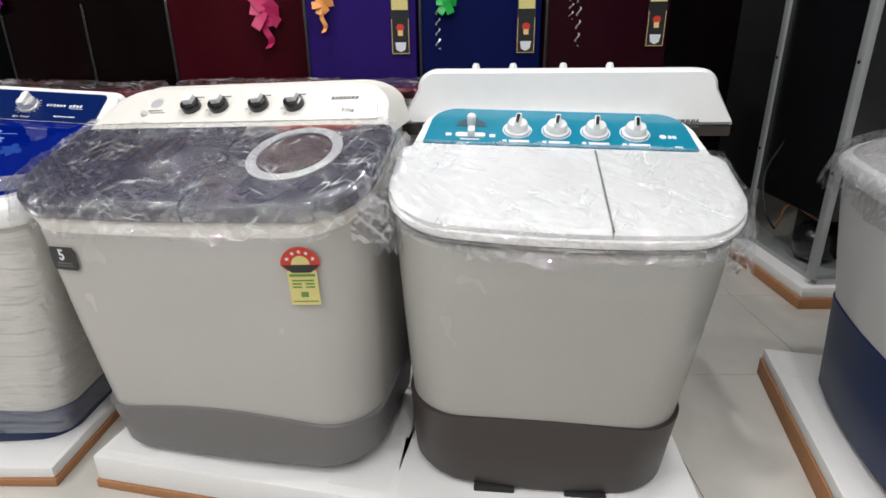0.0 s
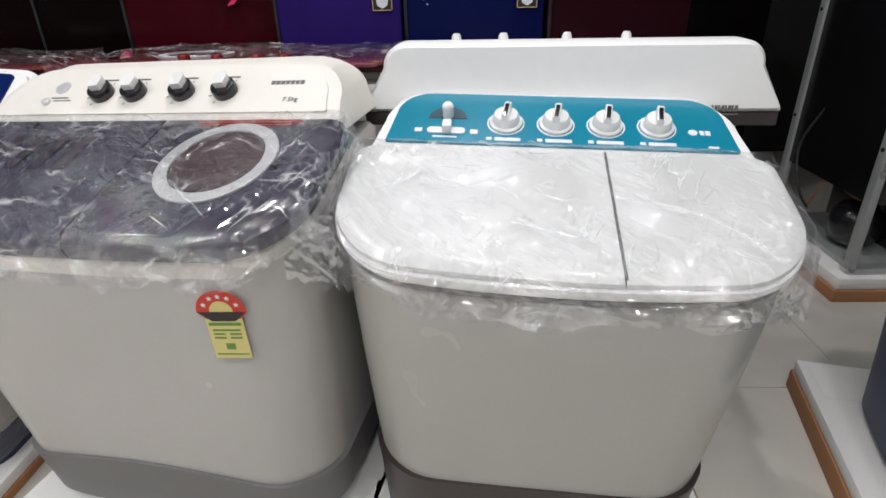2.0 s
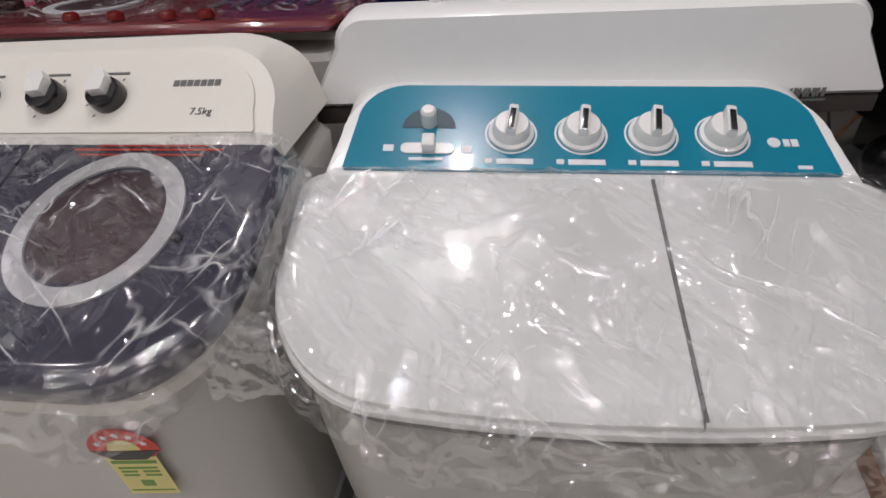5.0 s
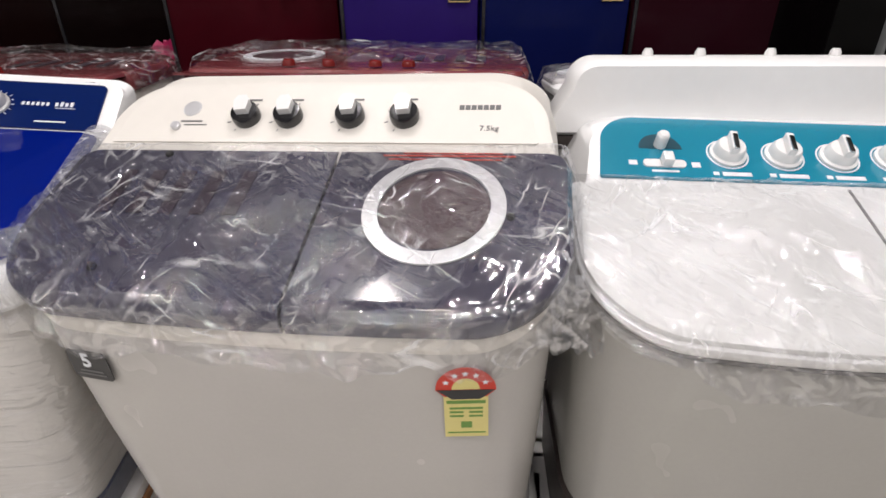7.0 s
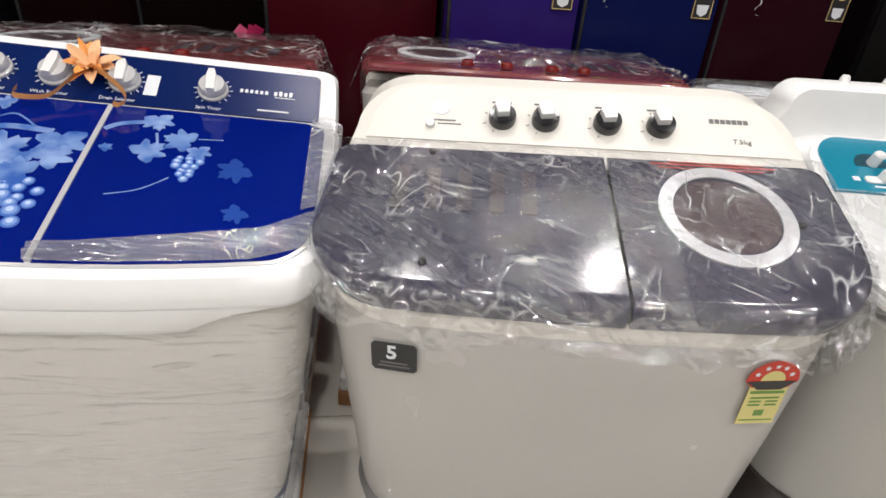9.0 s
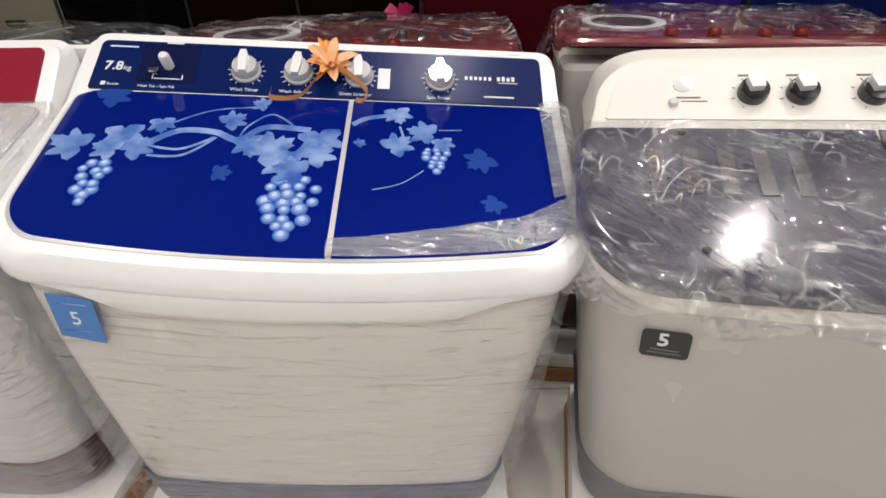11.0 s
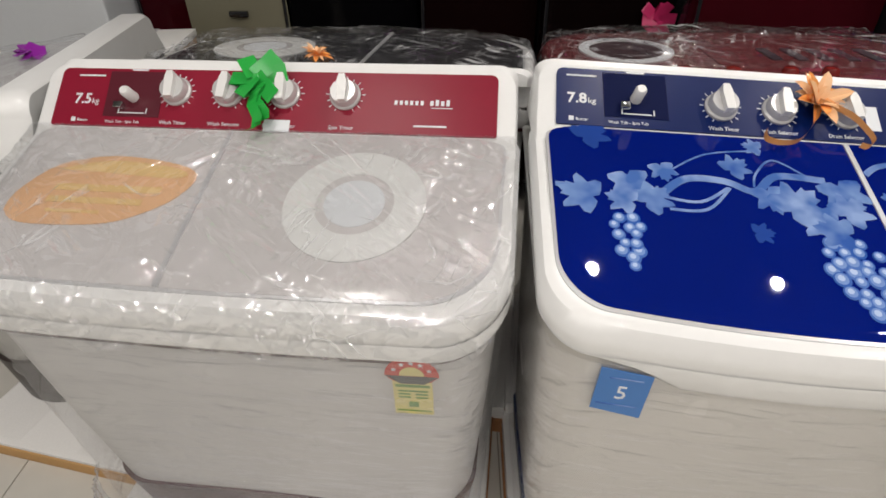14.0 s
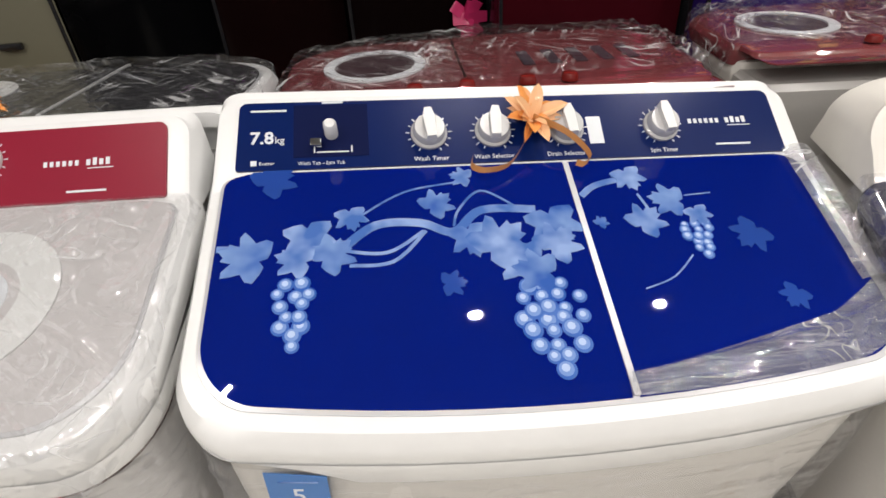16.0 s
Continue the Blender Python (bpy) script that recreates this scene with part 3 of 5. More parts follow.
def bars(root, m, rows, material, name="print_bar"):
    """Plain bars for writing too small to read: rows of (x, y, width, height)."""
    bm = bmesh.new()
    for x, y, w, h in rows:
        plate(bm, [(x, y), (x + w, y), (x + w, y + h), (x, y + h)], 0.0, 0.0008, m)
    return tagged(part(name, bm, material, root), kind="stuff")


def lid_slab(w, root, material, x0, x1, yb, thick=0.03, inset=0.0, name="lid", rise=0.0, label="", rf=None):
    """One lid: the machine's outline cut between x0 and x1, with a softly rounded edge."""
    bm = bmesh.new()
    save = w.rf
    if rf is not None:
        w.rf = rf
    rows = [(inset + 0.004, thick), (inset - 0.001, thick * 0.6), (inset - 0.001, thick * 0.3), (inset + 0.006, 0.002), (inset + 0.014, 0.0), (inset + 0.018, 0.0)]
    loft(bm, [[(x, y, z + rise) for x, y, z in w.ring(i, 0, True, back=yb, drop=d)] for i, d in rows])
    w.rf = save
    for x, n in ((x0, (-1, 0, 0)), (x1, (1, 0, 0))):
        if x is not None:
            geo = bm.verts[:] + bm.edges[:] + bm.faces[:]
            r = bmesh.ops.bisect_plane(bm, geom=geo, plane_co=(x, 0, 0), plane_no=n, clear_outer=True)
            bmesh.ops.edgeloop_fill(bm, edges=[e for e in r["geom_cut"] if isinstance(e, bmesh.types.BMEdge)])
    return part(name, bm, material, root, label)


def star_label(root, m, s=1.0, name="energy_label"):
    """Energy star label: a red half-round head with stars over a yellow slip. Width about 0.075 m."""
    w = 0.036 * s
    bm = bmesh.new()
    plate(bm, [(w * 1.08 * math.cos(radians(a)), w * 1.08 * math.sin(radians(a)) * 0.95) for a in range(0, 181, 12)] + [(-w * 0.75, -0.012 * s), (w * 0.75, -0.012 * s)], 0, 0.0007, m)
    lab = part(name, bm, "label_red", root, "red and yellow star-rating energy sticker")
    bm = bmesh.new()
    plate(bm, [(-w * 0.8, -0.085 * s), (w * 0.8, -0.085 * s), (w * 0.8, -0.010 * s), (-w * 0.8, -0.010 * s)], -0.0003, 0.0004, m)
    part("slip", bm, "label_yellow", lab, "yellow paper slip")
    bm = bmesh.new()
    plate(bm, [(-w * 1.04, 0.0), (w * 1.04, 0.0), (w * 0.5, -0.016 * s), (-w * 0.5, -0.016 * s)], 0.0008, 0.0013, m)
    part("band", bm, "label_black", lab)
    bm = bmesh.new()
    plate(bm, [(w * 0.5 * math.cos(radians(a)), 0.001 + w * 0.5 * math.sin(radians(a))) for a in range(0, 181, 15)], 0.0008, 0.0012, m)
    part("sun", bm, "label_yellow", lab)
    bm = bmesh.new()
    for a in (28, 62, 90, 118, 152):
        cx, cy = 0.79 * w * math.cos(radians(a)), 0.74 * w * math.sin(radians(a))
        pts = []
        for k in range(10):
            rr = (0.0046 if k % 2 == 0 else 0.002) * s
            pts.append((cx + rr * math.sin(k * math.pi / 5), cy + rr * math.cos(k * math.pi / 5)))
        plate(bm, pts, 0.0008, 0.0013, m)
    part("stars", bm, "print_white", lab)
    bm = bmesh.new()
    for k, (x, y, ww, h) in enumerate([(-0.7, -0.024, 1.4, 0.005), (-0.6, -0.034, 1.2, 0.003), (-0.6, -0.041, 0.5, 0.003), (0.1, -0.041, 0.5, 0.003), (-0.6, -0.048, 0.5, 0.003), (0.1, -0.048, 0.5, 0.003), (-0.2, -0.068, 0.4, 0.011), (-0.7, -0.078, 1.4, 0.002)]):
        plate(bm, [(x * w, y * s), ((x + ww) * w, y * s), ((x + ww) * w, (y + h) * s), (x * w, (y + h) * s)], 0.0004, 0.0010, m)
    part("print", bm, "label_green", lab)
    return lab


def film_sheet(name, label, root_m, fn, nx, ny, material, seed, amp, streak=(0.8, 0.6), hem=None):
    """A loose sheet of clear film: fn(u, v) gives its place; lumps and long thin folds are added along the way out of it."""
    bm = bmesh.new()
    rnd = Vector((seed * 7.3, seed * 3.1, seed * 1.7))
    grid = []
    for j in range(ny + 1):
        row = []
        for i in range(nx + 1):
            p, out, k = fn(i / nx, j / ny)
            p, out = Vector(p), Vector(out)
            a, b = p.x * streak[0] + (p.y + p.z) * streak[1], p.x * streak[1] - (p.y + p.z) * streak[0]
            ridge = (1 - abs(noise.noise(Vector((a * 30, b * 6, seed)))) * 2.2)
            mask = max(0, noise.noise(p * 4.5 + rnd) + 0.15)
            fine = 1 - 2 * abs(noise.noise(Vector((b * 48, a * 14, seed * 2))))
            d = 0.7 * noise.noise(p * 7 + rnd) + 1.5 * max(0, ridge) ** 4 * mask + 0.8 * max(0, fine) ** 3 * mask + 0.30 * noise.noise(p * 38 + rnd)
            row.append(bm.verts.new(p + out * (amp * k * (d + 0.7))))
        grid.append(row)
    for j in range(ny):
        for i in range(nx):
            bm.faces.new((grid[j][i], grid[j][i + 1], grid[j + 1][i + 1], grid[j + 1][i]))
    ob = mesh_ob(name, bm, material, None, True, 180)
    ob.matrix_basis = root_m
    return tagged(ob, label, "plastic film")


def lid_film_fn(w, y0, y1, over, hang, lift, rag, seed, x0=-1.0, x1=1.0):
    """A film over the lids: flat part from the panel's foot to the front, then hanging over the front edge."""
    def fn(u, v):
        s = x0 + (x1 - x0) * u
        edge = w.hw + over
        x = s * edge
        front = w.yf - w.bow * max(0, 1 - (x / w.hw) ** 2)
        a = max(0.0, abs(x) - (w.hw - w.rf)) / w.rf
        if a > 0:
            front = w.yf + w.rf - math.sqrt(max(0, 1 - min(a, 1) ** 2)) * w.rf
        front -= 0.010
        flat = 0.78
        droop = max(0, abs(x) - w.hw + 0.004)
        if v < flat:
            t = v / flat
            y = y1 + (front - y1) * t
            z = w.top(y) + lift - droop * 2.6
            return (w.cx + x, y, z), (0, -0.2, 1), (1.0 if 0.02 < v else 0.2)
        t = (v - flat) / (1 - flat)
        h = hang * (1 + rag * noise.noise(Vector((x * 7 + seed, 0.3, seed))) + 0.5 * rag * noise.noise(Vector((x * 25, 1.3, seed))))
        y = front - 0.006 - 0.018 * t * (1 + noise.noise(Vector((x * 12, t, seed))))
        return (w.cx + x, y, w.top(front) + lift - 0.004 - h * t - droop * 2.6), (0, -1, 0.2), 1.0
    return fn


def body_film_fn(w, z_low, drop, outset=0.006):
    """Film stretched round the front and sides of the body, from the rim down to z_low."""
    pts = w.ring(0, 0)[:33]
    path = [(-w.hw + w.cx, w.yb * 0.85)] + [(x, y) for x, y, _ in pts] + [(w.hw + w.cx, w.yb * 0.85)]
    run = [0.0]
    for (xa, ya), (xb, yb) in zip(path, path[1:]):
        run.append(run[-1] + math.hypot(xb - xa, yb - ya))

    def fn(u, v):
        s = u * run[-1]
        i = max(k for k in range(len(run)) if run[k] <= s + 1e-9)
        i = min(i, len(path) - 2)
        t = (s - run[i]) / max(run[i + 1] - run[i], 1e-6)
        x = path[i][0] + (path[i + 1][0] - path[i][0]) * t
        y = path[i][1] + (path[i + 1][1] - path[i][1]) * t
        dx, dy = path[i + 1][0] - path[i][0], path[i + 1][1] - path[i][1]
        n = Vector((dy, -dx, 0)).normalized()
        ztop = w.top(y) - drop
        z = ztop + (z_low - ztop) * v
        f = min(max((z - 0.08) / max(ztop - 0.08, 0.1), 0), 1)
        inset = w.foot * (1 - f) ** 1.3 + 0.012 - outset - 0.010 * (1 - f)
        return (x - n.x * inset, y - n.y * inset, z), n, 1.0
    return fn


# ---- sizes of the machines ----
BASE = 0.108
GREYTOP = Washer(0.397, -0.018, 0.645, 0.257, 0.742, 0.379, 0.824, rf=0.12, bow=0.014, cx=-0.02, foot=0.036)
MAROONTOP = Washer(0.385, -0.005, 0.790, 0.310, 0.800, 0.372, 0.803, rf=0.12, bow=0.03, cx=-0.02)
DARKTOP = Washer(0.390, 0.02, 0.790, 0.345, 0.812, 0.385, 0.832, rf=0.13, bow=0.035, cx=-0.006, depth=0.02)
TEALTOP = Washer(0.344, -0.014, 0.635, 0.241, 0.718, 0.381, 0.781, rf=0.12, bow=0.028, cx=-0.042, foot=0.037)
BACKTOP = Washer(0.350, -0.006, 0.770, 0.262, 0.800, 0.369, 0.820, rf=0.12, bow=0.028, cx=-0.042, foot=0.037)
GLASSTOP = Washer(0.440, 0.046, 0.683, 0.364, 0.804, 0.468, 0.878, rf=0.065, bow=0.034, cx=-0.004, depth=0.03, foot=0.057)
REDTOP = Washer(0.428, 0.064, 0.665, 0.377, 0.766, 0.471, 0.853, rf=0.105, bow=0.008, cx=-0.006, depth=0.03)


def machine_pose(x, y, yaw):
    return pose(x, y, BASE, 0, 0, yaw)


def grey_lid_machine(m, maroon=False, dressed=True):
    w = MAROONTOP if maroon else GREYTOP
    kind = "maroon" if maroon else "violet-grey"
    root = thing("washing_machine", m, f"cream twin-tub washing machine with smoked {kind} lids under clear film", "washing machine", "washing machines on display")
    root["maroon"] = 1 if maroon else 0
    build_body(w, root, "body_warm_shaded", "skirt_maroon" if maroon else "skirt_grey", 0.130, 0.042)
    lid = "lid_maroon" if maroon else "lid_smoke"
    lid_slab(w, root, "cream", None, None, w.yp + 0.01, 0.05, 0.010, "deck", -0.030)
    lm = w.lid_matrix()
    a = lid_slab(w, root, lid, None, 0.026, w.yp - 0.004, 0.040, -0.002, "wash_lid", label="smoked see-through wash tub lid")
    b = lid_slab(w, root, lid, 0.031, None, w.yp - 0.004, 0.040, -0.002, "spin_lid", label="smoked spin tub lid with a round window")
    rm = lm @ Matrix.Translation((0.213, 0.165, 0.0))
    bm = bmesh.new()
    ring_flat(bm, 0.078, 0.099, 0.0008, 64, rm, 0.003, 1.0, 1.06)
    part("window_ring", bm, "print_white" if maroon else "silver", b, "pale silver ring round the lid window")
    bm = bmesh.new()
    disc_stack(bm, [(0.077, 0.0012), (0.057, 0.002), (0.0, 0.0022)][:2], 48, rm)
    part("window", bm, "well", b, "dark lid window")
    bars(b, rm, [(-0.055, 0.03 - 0.013 * i, 0.11, 0.0035) for i in range(6)], "label_red" if not maroon else "print_white", "red_print")
    if not maroon:
        bars(b, lm @ Matrix.Translation((0, w.lid_len - 0.016, 0.0012)), [(0.12, 0.0, 0.20, 0.003), (0.15, 0.007, 0.15, 0.002), (0.13, -0.008, 0.17, 0.002)], "label_red", "red_print")
    bars(a, lm @ Matrix.Translation((0, 0, 0.001)), [(-0.29 + 0.05 * (i % 5), 0.14 + 0.045 * (i // 5), 0.022, 0.05) for i in range(10)], "rib", "inner_rib")
    if maroon:
        build_console(w, root, "lid_maroon", 0.372, 0.03)
    else:
        build_console(w, root, "cream", 0.372, 0.105, "cream", 0.345, 0.09, 0.012, 0.016, flare=0.012)
    pm = w.panel_matrix()
    xs = (-0.123, -0.050, 0.054, 0.143)
    for x in xs:
        km = pm @ Matrix.Translation((x, 0.030 if maroon else 0.062, 0.0036))
        build_knob(root, km, 0.015 if maroon else 0.0235, "plain" if maroon else "two_tone", 6)
        if not maroon:
            dial_marks(root, pm @ Matrix.Translation((x, 0.062, 0)), 0.028, "print_grey", -20, 150, 5)
            bars(root, pm @ Matrix.Translation((x, 0.062, 0.0036)), [(-0.018, 0.036, 0.034, 0.0035)], "print_grey")
    if maroon:
        return root
    bars(root, pm @ Matrix.Translation((0, 0, 0.0036)), [(0.228 + 0.0095 * i, 0.078, 0.0078, 0.009) for i in range(7)], "print_grey", "maker_mark")
    lettering("7.5kg", 0.014, "print_grey", root, pm @ Matrix.Translation((0.262, 0.036, 0.0042)))
    bm = bmesh.new()
    disc_stack(bm, [(0.016, 0.0034), (0.016, 0.0045), (0.012, 0.005)], 28, pm @ Matrix.Translation((-0.228, 0.082, 0)))
    part("badge", bm, "silver", root, "round grey badge")
    bm = bmesh.new()
    disc_stack(bm, [(0.008, 0.0034), (0.008, 0.009), (0.006, 0.011)], 18, pm @ Matrix.Translation((-0.245, 0.043, 0)))
    part("selector_button", bm, "silver", root)
    bars(root, pm @ Matrix.Translation((0, 0, 0.0036)), [(-0.240, 0.053, 0.038, 0.003), (-0.232, 0.046, 0.04, 0.002)], "print_grey")
    # lid hooks
    for u, v in ((0.318, 0.150), (-0.23, 0.035), (-0.235, 0.275)):
        bm = bmesh.new()
        disc_stack(bm, [(0.006, 0.0), (0.006, 0.004), (0.004, 0.006)], 14, lm @ Matrix.Translation((u, v, 0)))
        part("rivet", bm, "rubber", root)
    # stickers on the front
    bm = bmesh.new()
    fm = front_matrix(w, -0.285, 0.512)
    plate(bm, [(x * 0.034, y * 0.026) for x, y in ((-1, -0.8), (-0.85, -1), (0.85, -1), (1, -0.8), (1, 0.8), (0.85, 1), (-0.85, 1), (-1, 0.8))], 0.0, 0.0008, fm)
    part("warranty_sticker", bm, "label_black", root, "black sticker with a white figure five")
    lettering("5", 0.034, "print_white", root, fm @ Matrix.Translation((-0.012, -0.003, 0.001)), bold=0.0008)
    bars(root, fm @ Matrix.Translation((0, 0, 0.001)), [(-0.02, -0.012, 0.04, 0.003), (-0.024, -0.018, 0.048, 0.0025)], "print_grey")
    star_label(root, front_matrix(w, 0.250, 0.517), 1.0)
    return root


def front_matrix(w, x, z, inset_extra=0.0):
    """Frame on the bowed front: x across, y up, z out of it, just proud of the skin."""
    zt = w.zf - 0.05
    f = min(max((z - 0.08) / (zt - 0.08), 0), 1)
    inset = w.foot * (1 - f) ** 1.5 + 0.012 + inset_extra

    def ysurf(xx):
        ps = plan(w.hw - inset, w.yf + inset, w.yb, w.rf, 0.02, w.bow)
        best = [p for p in ps if p[1] < w.yf + w.rf * 1.05]
        best.sort()
        for (xa, ya), (xb, yb) in zip(best, best[1:]):
            if xa <= xx <= xb and xb > xa:
                return ya + (yb - ya) * (xx - xa) / (xb - xa)
        return w.yf
    xx = x - w.cx
    y = ysurf(xx)
    turn = math.atan2(ysurf(xx + 0.02) - ysurf(xx - 0.02), 0.04)
    tilt = math.atan2(0.03, 0.4)
    return Matrix.Translation((x, y - 0.0025, z)) @ Matrix.Rotation(turn, 4, "Z") @ Matrix.Rotation(radians(90) + tilt * 0.5, 4, "X")


def teal_machine(m, turned=False, knobs=True):
    w = BACKTOP if turned else TEALTOP
    root = thing("washing_machine", m, "white twin-tub washing machine with teal control panel and filmed lids" if not turned else "white twin-tub washing machine seen from behind under clear film", "washing machine", "washing machines on display")
    build_body(w, root, "body_grey_shaded", "skirt_dark", 0.185, 0.05, 0.01)
    # strip coloured dark for the shade line under the lid overhang
    lid_slab(w, root, "skirt_grey", None, None, w.yp + 0.02, 0.016, 0.008, "shade_trim", -0.032, "grey rim strip coloured as the shade line under the lids")
    lid_slab(w, root, "white", None, None, w.yp + 0.02, 0.024, 0.002, "deck", -0.010)
    lid_slab(w, root, "lid_grey" if turned else "lid_white", None, 0.034, w.yp - 0.004, 0.02, 0.004, "wash_lid")
    spin = lid_slab(w, root, "lid_grey" if turned else "lid_white", 0.036, None, w.yp - 0.004, 0.02, 0.004, "spin_lid")
    if turned:
        bm = bmesh.new()
        disc_stack(bm, [(0.092, 0.0), (0.092, 0.003), (0.086, 0.005)], 40, w.lid_matrix() @ Matrix.Translation((0.225, 0.130, 0.0)))
        part("lid_disc", bm, "print_white", spin, "white round disc on the lid")
    if turned:
        build_console(w, root, "white", 0.306, 0.020)
    else:
        build_console(w, root, "white", 0.306, 0.090, "teal", 0.284, 0.062, 0.004, 0.008, flare=0.016)
    pm = w.panel_matrix()
    bm = bmesh.new()
    ribbon_strip(bm, smooth_line([(0.077, w.lid_len - 0.004), (0.077, 0.20), (0.077, 0.06), (0.077, -0.024)], 5), 0.0042, 0.0, w.lid_matrix(), 0.0012)
    part("lid_seam", bm, "skirt_grey", root, "grey seam between the lids")
    if turned:
        bm = bmesh.new()
        box(bm, w.cx - 0.392, w.cx + 0.392, w.yb - 0.004, w.yb + 0.012, 0.712, 0.737, 0.003)
        part("back_band", bm, "skirt_dark", root, "dark band across the back")
        bm = bmesh.new()
        loft(bm, [[(w.cx + u, y, 0.738 + v) for u, v in rounded_top(0.350, 0.0, 0.128, 0.045, i, 0.045)] for i, y in ((0.012, w.yb - 0.05), (0.0, w.yb - 0.042), (0.0, w.yb + 0.008), (0.008, w.yb + 0.020))])
        part("back_cover", bm, "white", root, "white back cover of the control panel")
        bars(root, Matrix.Translation((w.cx - 0.30, w.yb + 0.0225, 0.74)) @ Matrix.Rotation(radians(180), 4, "Z") @ Matrix.Rotation(radians(90), 4, "X"), [(-0.035 + 0.006 * i, 0, 0.003 + 0.002 * (i % 2), 0.012) for i in range(8)] + [(-0.035, -0.006, 0.05, 0.003)], "print_grey")
        for x in (-0.15, -0.04, 0.08, 0.17) if knobs else ():
            bm = bmesh.new()
            disc_stack(bm, [(0.010, 0), (0.009, 0.010), (0.006, 0.016)], 18, Matrix.Translation((x, w.yb - 0.035, 0.862)))
            part("knob", bm, "knob_white", root)
        return root
    for x in (-0.088, -0.002, 0.083, 0.168):
        km = pm @ Matrix.Translation((x, 0.062, 0.0036))
        build_knob(root, km, 0.0225, "chrome_bar", -8)
        bm = bmesh.new()
        ring_flat(bm, 0.030, 0.0325, 0.0036, 40, pm @ Matrix.Translation((x, 0.062, 0)), 0.0006)
        part("dial_ring", bm, "print_white", root)
        bars(root, pm @ Matrix.Translation((x, 0.014, 0.0036)), [(-0.018, 0, 0.044, 0.008), (-0.032, 0.001, 0.009, 0.007)], "print_white", "name_strip")
    # soap inlet and rinse selector
    bm = bmesh.new()
    plate(bm, [(0.034 * math.cos(radians(a)), 0.034 * math.sin(radians(a))) for a in range(0, 181, 12)], 0.0034, 0.0042, pm @ Matrix.Translation((-0.191, 0.070, 0)))
    part("inlet_recess", bm, "teal_dark", root, "half-round dark inlet recess")
    bm = bmesh.new()
    disc_stack(bm, [(0.010, 0.004), (0.010, 0.026), (0.007, 0.030)], 20, pm @ Matrix.Translation((-0.191, 0.078, 0)))
    part("inlet_spout", bm, "knob_white", root, "white inlet spout")
    bm = bmesh.new()
    plate(bm, [(x, y) for x, y in rounded_top(0.033, -0.008, 0.008, 0.007, r0=0.007)], 0.0034, 0.006, pm @ Matrix.Translation((-0.191, 0.036, 0)))
    part("selector_slot", bm, "knob_white", root)
    bm = bmesh.new()
    box(bm, -0.008, 0.008, -0.009, 0.011, 0.004, 0.022, 0.003, pm @ Matrix.Translation((-0.189, 0.036, 0)))
    part("selector_slider", bm, "knob_white", root)
    bars(root, pm @ Matrix.Translation((-0.191, 0.036, 0.0036)), [(-0.055, -0.004, 0.013, 0.010), (0.042, -0.006, 0.013, 0.011), (-0.022, -0.018, 0.042, 0.004)], "print_white")
    bm = bmesh.new()
    disc_stack(bm, [(0.0075, 0.0036), (0.0075, 0.0044)], 24, pm @ Matrix.Translation((0.226, 0.052, 0)))
    part("maker_mark", bm, "print_white", root)
    bars(root, pm @ Matrix.Translation((0.237, 0.046, 0.0036)), [(0, 0, 0.007, 0.011), (0.009, 0, 0.008, 0.011)], "print_white", "maker_mark")
    bars(root, pm @ Matrix.Translation((0.245, 0.012, 0.0036)), [(0, 0, 0.016, 0.005)], "print_white")
    return root


LEAF = ((0, 1.0), (13, 0.76), (22, 0.84), (34, 0.54), (47, 0.86), (58, 0.98), (70, 0.74), (84, 0.56), (103, 0.78), (118, 0.84), (140, 0.62), (162, 0.50), (180, 0.28))


def leaf_outline(cx, cy, r, turn):
    """A vine leaf: five pointed lobes, deep bays and a notch at the stalk."""
    half = [(radians(a), k) for a, k in LEAF]
    outline = half + [(2 * math.pi - a, k) for a, k in reversed(half[1:-1])]
    return [(cx + 1.12 * r * k * math.cos(a + turn), cy + 1.12 * r * k * math.sin(a + turn)) for a, k in outline]


